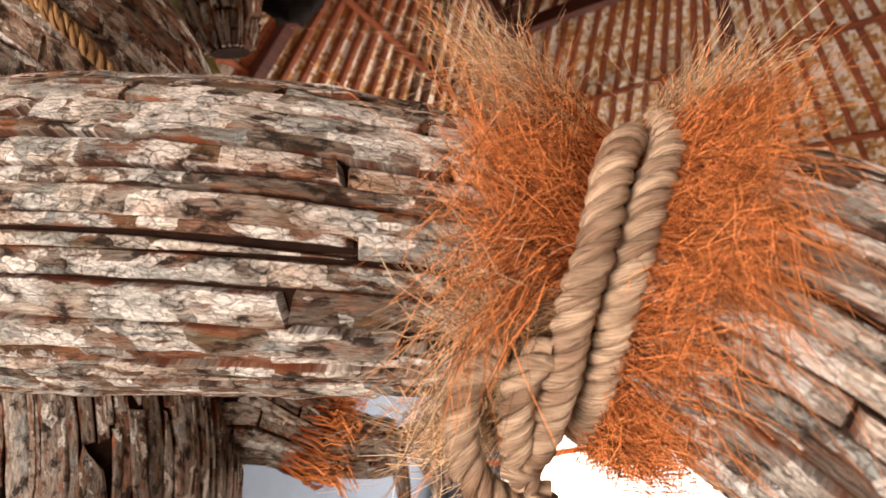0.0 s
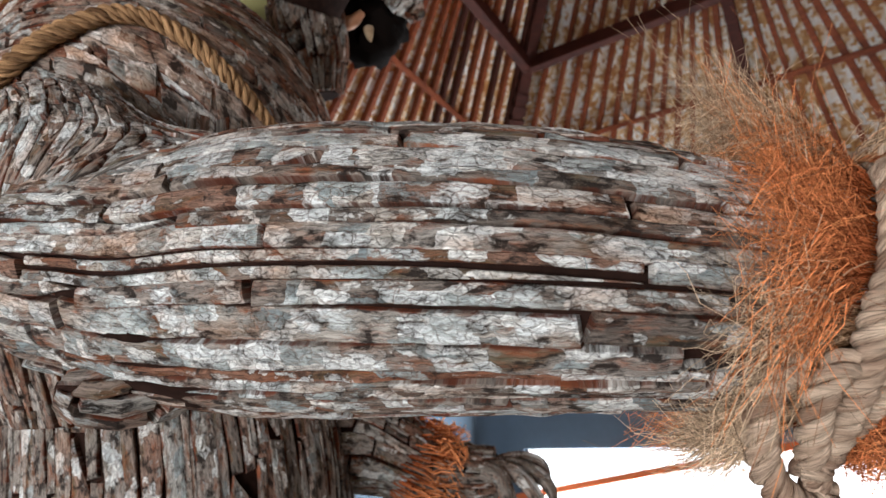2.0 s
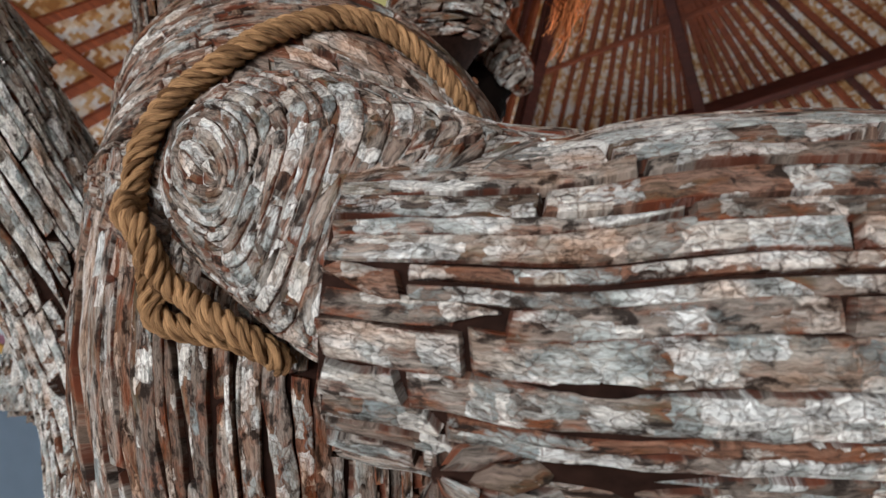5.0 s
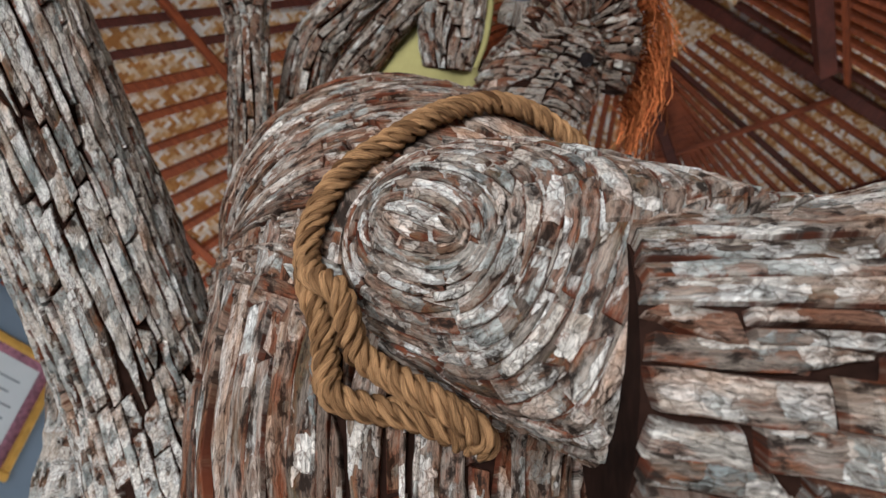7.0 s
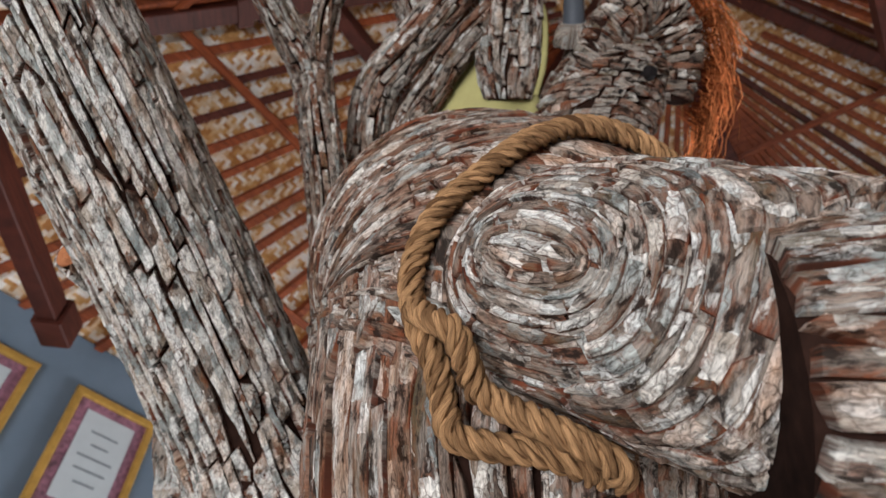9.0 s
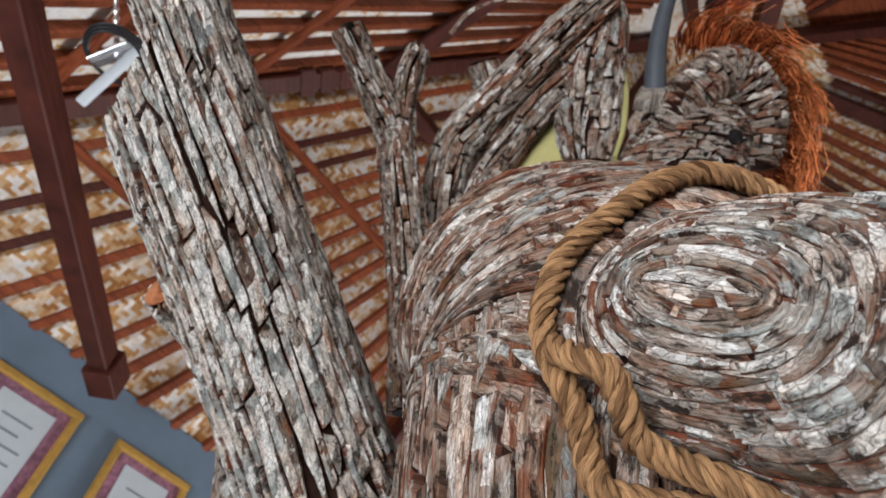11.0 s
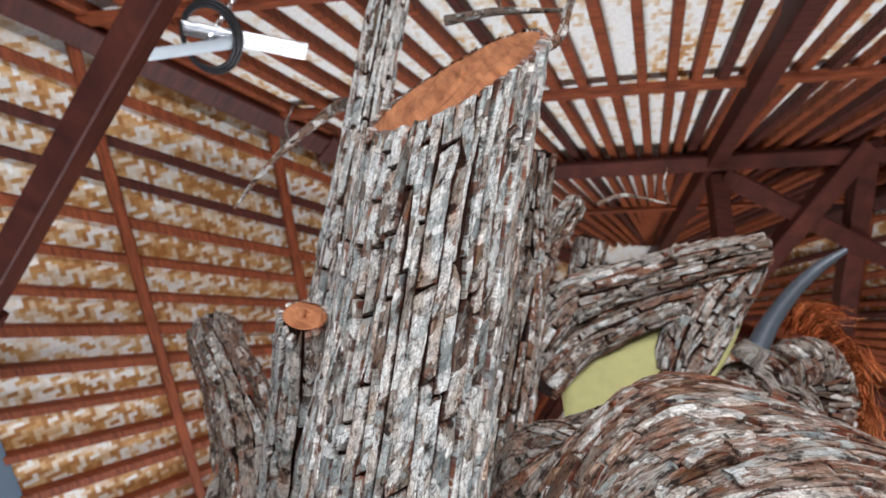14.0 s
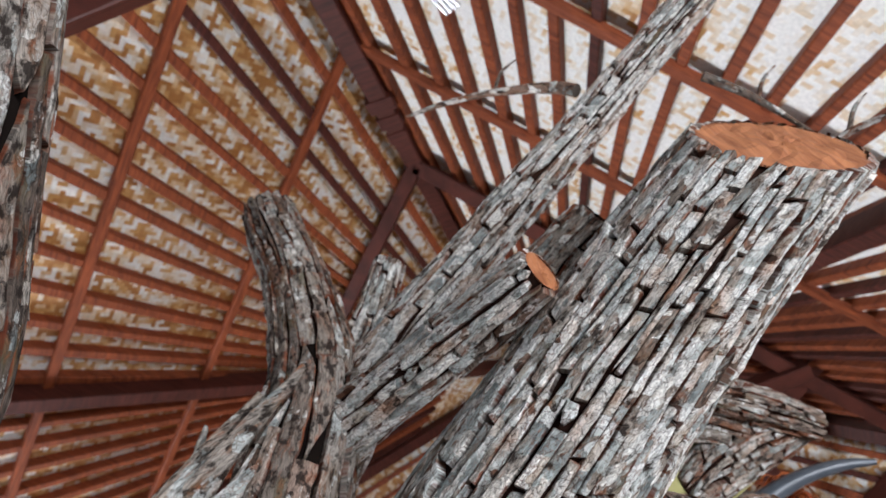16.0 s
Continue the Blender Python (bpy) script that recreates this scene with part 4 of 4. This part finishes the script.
    for i in range(13):
        t = i / 12
        a = Vector((-0.96, 1.1, 2.74)).lerp(Vector((-0.7, 0.78, 2.87)), t)
        b = Vector((-0.86, 1.2, 2.6)).lerp(Vector((-0.58, 1.2, 2.58)), t)
        rows.append([a.lerp(b, j / 10) + Vector((0, 0, 0.02 * math.sin(3 * t + j)) ) for j in range(11)])
        uvs.append([(t, j / 10) for j in range(11)])
    sp.grid(rows, uvs)
    ob = part("cloth", sp, CLOTH, fig, "dull yellow cloth stretched under the bark", True)
    so = ob.modifiers.new("thick", "SOLIDIFY")
    so.thickness = 0.004

    sp = Soup()
    rows, uvs = [], []
    for i in range(11):
        t = i / 10
        a = Vector((-0.87, 1.15, 2.62)).lerp(Vector((-0.62, 1.36, 2.42)), t)
        b = Vector((-0.72, 1.19, 2.62)).lerp(Vector((-0.605, 1.355, 2.425)), t)
        rows.append([a.lerp(b, j / 5) + Vector((0, 0.01 * math.sin(4 * t + j), 0)) for j in range(6)])
        uvs.append([(t, j / 5) for j in range(6)])
    sp.grid(rows, uvs)
    ob = part("cloth_tail", sp, CLOTH, fig, "hanging tail of dull yellow cloth", True)
    ob.modifiers.new("thick", "SOLIDIFY").thickness = 0.004

    # mane of orange fibre along the brow
    for k in range(5):
        sp = Soup()
        for i in range(150):
            t = (k + rng.random()) / 5
            arc = [(-0.5, 0.78, 2.97), (-0.41, 0.76, 2.98), (-0.33, 0.79, 2.93), (-0.28, 0.86, 2.86), (-0.27, 0.95, 2.8), (-0.3, 1.02, 2.74)]
            x = t * (len(arc) - 1)
            j = min(int(x), len(arc) - 2)
            a = Vector(arc[j]).lerp(Vector(arc[j + 1]), x - j) + Vector((rng.gauss(0, 0.012), rng.gauss(0, 0.012), rng.gauss(0, 0.012)))
            out = (a - Vector((-0.45, 0.98, 2.78))).normalized()
            tang = (Vector(arc[j + 1]) - Vector(arc[j])).normalized()
            ln = rng.uniform(0.07, 0.14)
            fibre(sp, a, a + out * ln * 0.5, a + out * ln * 0.6 + tang * ln * 0.4, a + out * ln * 0.55 + tang * ln * 0.95, 0.0022)
        part("mane_tuft", sp, COIR, fig, "orange coir mane")
    # orange wrap at the far wrist
    sp = Soup()
    for i in range(260):
        ph, s = rng.uniform(0, 2 * PI), rng.uniform(0.56, 0.7)
        a = FAR_ARM.at(s, ph, 0.003)
        d = FAR_ARM.at(min(1, s + 0.15), ph, 0.02)
        fibre(sp, a, a.lerp(d, 0.4) + (a - FAR_ARM.at(s, ph + PI)).normalized() * 0.02, d, d + (a - FAR_ARM.at(s, ph + PI)).normalized() * 0.015, 0.002, 4)
    tagged(part("wrist_fibre", sp, COIR, fig, "orange coir wrap"), kind="stuff")
    return fig


build_sculpture()

# ---- ropes and coir on the arm ----
ply_rope("rope", [(-0.45, 0.85, 1.98), (-0.53, 0.73, 2.06), (-0.61, 0.67, 2.115), (-0.69, 0.646, 2.125), (-0.758, 0.635, 2.08), (-0.811, 0.642, 2.033), (-0.849, 0.656, 2.001), (-0.873, 0.67, 1.972), (-0.89, 0.689, 1.932), (-0.889, 0.701, 1.896),
                  (-0.879, 0.706, 1.857), (-0.865, 0.72, 1.828), (-0.857, 0.735, 1.795), (-0.848, 0.742, 1.77), (-0.815, 0.74, 1.758), (-0.771, 0.737, 1.75), (-0.738, 0.74, 1.74), (-0.722, 0.755, 1.738)], 0.0142, ROPE_OLD, "twisted tawny rope tied round the shoulder", turn=0.046, yarns=3)
ply_rope("rope", [(-0.885, 0.685, 1.87), (-0.868, 0.663, 1.838), (-0.85, 0.655, 1.82), (-0.838, 0.668, 1.8), (-0.828, 0.69, 1.785), (-0.806, 0.7, 1.774), (-0.78, 0.69, 1.752), (-0.75, 0.69, 1.735), (-0.722, 0.7, 1.722), (-0.712, 0.725, 1.72)], 0.0135, ROPE_OLD, "tail of tawny rope crossing its own loop", turn=0.043, yarns=3)
WC, WX, WY = Vector((0.108, 0.485, 1.676)), Vector((0.0, -1.0, 0.06)), Vector((0.2, -0.06, 0.96))
ply_rope("rope", [(0.165, 0.56, 1.76), (0.16, 0.49, 1.79), (0.155, 0.415, 1.772), (0.143, 0.37, 1.728), (0.127, 0.358, 1.693), (0.118, 0.36, 1.664), (0.112, 0.37, 1.637), (0.108, 0.39, 1.61), (0.106, 0.42, 1.585), (0.108, 0.475, 1.56), (0.115, 0.53, 1.565), (0.13, 0.58, 1.6)], 0.0135, ROPE, "twisted pale rope bound round the wrist", turn=0.04, group="wrist bindings")
ply_rope("rope", [(0.125, 0.385, 1.742), (0.11, 0.36, 1.72), (0.1, 0.352, 1.695), (0.095, 0.352, 1.672), (0.09, 0.356, 1.65), (0.083, 0.368, 1.628), (0.08, 0.382, 1.606), (0.078, 0.398, 1.585), (0.074, 0.42, 1.562), (0.066, 0.435, 1.54), (0.05, 0.44, 1.524)], 0.0135, ROPE, "second turn of pale rope lying over the first", turn=0.04, group="wrist bindings")
ply_rope("rope", [(0.072, 0.388, 1.6), (0.06, 0.392, 1.592), (0.052, 0.404, 1.574), (0.052, 0.42, 1.553), (0.056, 0.436, 1.533), (0.064, 0.45, 1.52)], 0.0125, ROPE, "short tucked end of the pale wrist rope", turn=0.043, group="wrist bindings")
ply_rope("rope", [(0.045, 0.4, 1.596), (0.028, 0.405, 1.59), (0.018, 0.415, 1.57), (0.018, 0.428, 1.545), (0.027, 0.44, 1.522), (0.045, 0.45, 1.508), (0.065, 0.455, 1.505), (0.078, 0.46, 1.515)], 0.0135, ROPE, "looped tail of the pale wrist rope", turn=0.043, group="wrist bindings")


def coir_cuff():
    rng = random.Random(31)
    cuff = empty_at("coir_cuff", WC, "shaggy cuff of orange coir fibre held under the rope", "fibre cuff")
    ax = Vector((-0.93, 0.25, 0.12)).normalized()
    for sgn, lo, hi in ((1, 0.06, 0.118), (-1, 0.05, 0.1)):
        for k in range(14):
            sp = Soup()
            mid = -math.pi + (k + 0.5) * 2 * math.pi / 14
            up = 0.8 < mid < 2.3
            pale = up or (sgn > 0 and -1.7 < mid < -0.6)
            tuft_len = rng.uniform(0.75, 1.15) * (1.35 if up and sgn > 0 else 1.0)
            lean = rng.uniform(-0.35, 0.35)
            n = 560 if abs(mid) < 1.9 else 110
            # hairs gather into locks
            locks = [(mid + rng.gauss(0, 0.2), rng.uniform(0.05, 0.9), rng.gauss(0, 0.5), rng.uniform(0.7, 1.1)) for q in range(16)]
            for i in range(n):
                lock = rng.choice(locks)
                ph = lock[0] + rng.gauss(0, 0.05)
                root = WC + WX * (0.112 * math.cos(ph)) + WY * (0.112 * math.sin(ph)) + ax * (sgn * rng.uniform(0.006, 0.022))
                out = (WX * math.cos(ph) + WY * math.sin(ph)).normalized()
                side = ax.cross(out)
                ln = rng.uniform(lo, hi) * tuft_len * lock[3]
                fl = lock[1] + rng.gauss(0, 0.12) + (0.5 if up else 0.0)
                sw = lean + lock[2] + rng.gauss(0, 0.22)
                droop = Vector((0, 0, -0.2 * ln * rng.random()))
                p1 = root + out * (ln * 0.14) + ax * (sgn * ln * 0.3)
                p2 = root + out * (ln * (0.2 + 0.3 * fl)) + ax * (sgn * ln * 0.6) + side * (sw * ln * 0.4)
                p3 = root + out * (ln * (0.0 + 0.5 * fl)) + ax * (sgn * ln * rng.uniform(0.75, 1.0)) + side * (sw * ln) + droop
                if rng.random() < 0.16:
                    p3 = p3 + Vector((rng.gauss(0, 0.03), rng.gauss(0, 0.02), rng.gauss(0, 0.03)))
                fibre(sp, root, p1, p2, p3, rng.uniform(0.0003, 0.00062), 8)
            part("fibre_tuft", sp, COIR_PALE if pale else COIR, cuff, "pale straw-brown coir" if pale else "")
    return cuff


coir_cuff()

# ---- logs and branches on its back ----


def log_thing(name, label, pts, width, seed, r0, thick=0.0055, material=BARK_LOG, lengths=(0.07, 0.36), start=Vector((0, -0.5, -0.8)), end=1.0, near=None, cut=CUT, cut_label="fresh red-brown saw cut", n=60, most=300, parent=None):
    """A log clad in bark pieces with a cut end. end: 1, or a function of the angle, for a slanting cut."""
    rng = random.Random(seed)
    limb = Limb(pts, start=start, n=n)
    ends = end if callable(end) else (lambda ph: end)
    thing = parent or empty_at(name, limb.c[0], label, "log")
    sp = Soup()
    sides, rings = 32, 40
    rows = [[limb.at(i / rings * ends(2 * math.pi * j / sides), 2 * math.pi * j / sides, -0.004) for j in range(sides)] for i in range(rings + 1)]
    sp.grid(rows, [[(i * 0.02, j * 0.02) for j in range(sides)] for i in range(rings + 1)], 0, closed=True)
    sp.face(rows[0][::-1], [(0, 0)] * sides)
    core = part("branch" if parent else "core", sp, UNDER_RED if material is BARK_LOG else UNDER, thing, "" if parent else "wood under the bark, dark with painted gap shade", True)
    pieces = []
    bark_cover(None, limb, r0, width, rng, 0.0, lambda ph: ends(ph) + 0.002, lengths=lengths, thick=thick * 1.15, sink=pieces, drift=0.003, ragged=1.0, fill=0.485)
    lay_pieces(pieces, material, core if parent else thing, near, most)
    if cut:
        # the cut face: rough, split along the grain
        rim = rows[-1]
        mid = sum(rim, Vector()) / sides
        fp = Soup()
        rr = 7
        out = []
        d = (limb.c[-1] - limb.c[-3]).normalized()
        for i in range(rr + 1):
            out.append([mid.lerp(p, 1.05 - i / rr * 1.049) + d * (0.012 * noise.noise(Vector((p.x * 30, p.y * 30, i * 0.8))) * (i > 0)) for p in rim])
        fp.grid(out, [[((p - mid).x, (p - mid).y) for p in row] for row in out], 0, closed=True)
        part("cut_face", fp, cut, core if parent else thing, cut_label)
    return thing, limb


C0 = Vector((-1.296, 1.028, 2.175))
trunk_pts = [(-0.95, 1.45, 0.0, 0.2), (-0.95, 1.45, 1.3, 0.19), (-1.019, 1.371, 1.714, 0.171), (-1.178, 1.277, 1.994, 0.135), (*C0, 0.125), (-1.403, 0.765, 2.32, 0.118), (-1.482, 0.551, 2.421, 0.112), (-1.54, 0.39, 2.5, 0.11)]
TRUNK = Limb(trunk_pts, start=Vector((0, -0.5, -0.8)), n=60)
CUT_AT, CUT_NORMAL = Vector((-1.478, 0.592, 2.37)), Vector((-0.765, -0.613, -0.18))


def slant_end(ph):
    """Cut on the slant: how far along the log its plane is met."""
    lo, hi = 0.5, 1.0
    for k in range(12):
        m = 0.5 * (lo + hi)
        if (TRUNK.at(m, ph) - CUT_AT).dot(CUT_NORMAL) < 0:
            lo = m
        else:
            hi = m
    return lo


log_thing("log", "thick log in flaky grey and red-brown bark, cut slantwise", trunk_pts, 0.017, 21, 0.12, end=slant_end, near=C0 + Vector((0, -0.3, -0.3)), cut_label="rough orange-brown slanting cut")

T0, TD = Vector((-1.492, 1.131, 2.56)), Vector((-0.319, -0.868, 0.381))
thin, tl = log_thing("log", "slender grey-barked log with cut side branches", [(-1.25, 1.62, 2.0, 0.09), (-1.32, 1.5, 2.3, 0.075), (*(T0 - TD * 0.2), 0.052), (*T0, 0.045), (*(T0 + TD * 0.3), 0.041), (*(T0 + TD * 0.6), 0.036), (*(T0 + TD * 0.95), 0.032)],
                     0.015, 22, 0.05, thick=0.004, near=T0)
log_thing("log", "", [(-1.36, 1.5, 2.3, 0.06), (-1.4, 1.33, 2.3, 0.05), (-1.45, 1.14, 2.275, 0.043), (-1.503, 0.952, 2.235, 0.034)], 0.018, 25, 0.045, thick=0.004, parent=thin, cut_label="smooth pinkish saw cut")
log_thing("log", "", [(-1.38, 1.47, 2.4, 0.05), (-1.43, 1.4, 2.47, 0.04), (-1.5, 1.32, 2.55, 0.032), (-1.56, 1.27, 2.62, 0.03)], 0.018, 26, 0.035, thick=0.004, parent=thin)
log_thing("log", "", [(-1.38, 1.1, 2.45, 0.05), (-1.43, 0.98, 2.49, 0.045), (-1.47, 0.86, 2.52, 0.04)], 0.018, 27, 0.045, material=BARK_TWIG, parent=thin, cut=UNDER, cut_label="dark broken end")
log_thing("log", "short upright stump of a branch with brown bark", [(-1.33, 1.45, 2.1, 0.09), (-1.45, 1.42, 2.36, 0.075), (-1.6, 1.47, 2.6, 0.066), (-1.7, 1.53, 2.75, 0.062), (-1.775, 1.59, 2.9, 0.064)], 0.022, 23, 0.07, material=BARK_DULL, cut=UNDER, cut_label="dark end grain")
log_thing("log", "dark leaning log in damp brown and grey bark", [(-1.5, 1.55, 0.0, 0.055), (-1.52, 1.53, 1.2, 0.053), (-1.55, 1.46, 1.62, 0.05), (-1.660, 1.472, 1.768, 0.047), (-1.734, 1.424, 1.860, 0.045), (-1.864, 1.334, 1.910, 0.044), (-2.009, 1.234, 1.960, 0.043), (-2.125, 1.157, 1.998, 0.042)], 0.02, 33, 0.045, material=BARK_DULL, near=Vector((-1.82, 1.25, 1.94)))
# splintered slabs of bark at the foot of the branches
rngs = random.Random(8)
slabs = empty_at("bark_slab", (-1.4, 1.5, 2.1), "splintered slabs of pale and rust-red bark", "bark")
for k in range(9):
    a = Vector((-1.36 + rngs.uniform(-0.1, 0.1), 1.6 + rngs.uniform(-0.06, 0.06), 1.9))
    b = Vector((-1.53 + 0.1 * rngs.random(), 1.36 + 0.02 * k, 2.24 + rngs.uniform(-0.03, 0.07)))
    L = Limb([(*a, 0.03, 0.008), (*a.lerp(b, 0.6), 0.026, 0.007), (*b, 0.006, 0.003)], start=Vector((0.6, 0.4, -0.2)), n=14)
    sp = Soup()
    L.skin(sp, 0, sides=10, lift=0, rings=14, rough=0.008)
    part("slab", sp, BARK_LOG if k % 3 else BARK_DULL, slabs)

fork, _ = log_thing("log", "thin forked dead branch with rough dark bark", [(-1.06, 1.2, 2.2, 0.06), (-1.1, 1.08, 2.42, 0.042), (-1.14, 0.96, 2.62, 0.038), (-1.165, 0.885, 2.73, 0.038), (-1.22, 0.78, 2.78, 0.03), (-1.265, 0.675, 2.81, 0.028)], 0.017, 24, 0.04, material=BARK_TWIG, cut=BLACK, cut_label="broken end blackened as a shaded hollow")
log_thing("log", "", [(-1.15, 0.93, 2.66, 0.03), (-1.15, 0.85, 2.76, 0.025), (-1.135, 0.79, 2.83, 0.024), (-1.12, 0.755, 2.9, 0.022)], 0.017, 28, 0.03, material=BARK_TWIG, parent=fork, cut=UNDER, cut_label="broken end")
log_thing("log", "broken grey stub of a branch behind the collar", [(-0.93, 1.05, 2.95, 0.045), (-0.935, 0.98, 3.09, 0.04), (-0.97, 0.87, 3.14, 0.042)], 0.02, 29, 0.045, material=BARK_TWIG, cut=UNDER, cut_label="broken end")

# dry twigs
for pts, lab in (([(-1.68, 0.78, 2.75, 0.014), (-1.71, 0.82, 2.785, 0.013), (-1.76, 0.93, 2.768, 0.008), (-1.79, 1.03, 2.74, 0.006), (-1.805, 1.115, 2.724, 0.003)], "bare crooked grey twig on the slender log"),
                 ([(-1.58, 0.54, 2.81, 0.011), (-1.53, 0.5, 2.806, 0.009), (-1.485, 0.468, 2.798, 0.008), (-1.38, 0.41, 2.773, 0.004)], "bare straight grey twig under the roof"),
                 ([(-1.4, 0.5, 2.46, 0.009), (-1.368, 0.455, 2.6, 0.009), (-1.379, 0.394, 2.66, 0.007), (-1.381, 0.285, 2.614, 0.004), (-1.37, 0.2, 2.6, 0.002)], "thin dark twig behind the log's end"),
                 ([(-1.05, 0.75, 3.0, 0.006), (-1.0, 0.7, 3.02, 0.005), (-0.9, 0.66, 3.0, 0.002)], "thin dry twig above the collar")):
    tw = empty_at("twig", pts[0][:3], lab, "twig")
    rod("stem", pts, BARK_TWIG, tw)
    d = Vector(pts[2][:3])
    rod("side_shoot", [(*d, 0.005), (*(d + Vector((-0.03, -0.03, 0.02))), 0.004), (*(d + Vector((-0.04, -0.07, 0.05))), 0.0015)], BARK_TWIG, tw, n=8, sides=6)
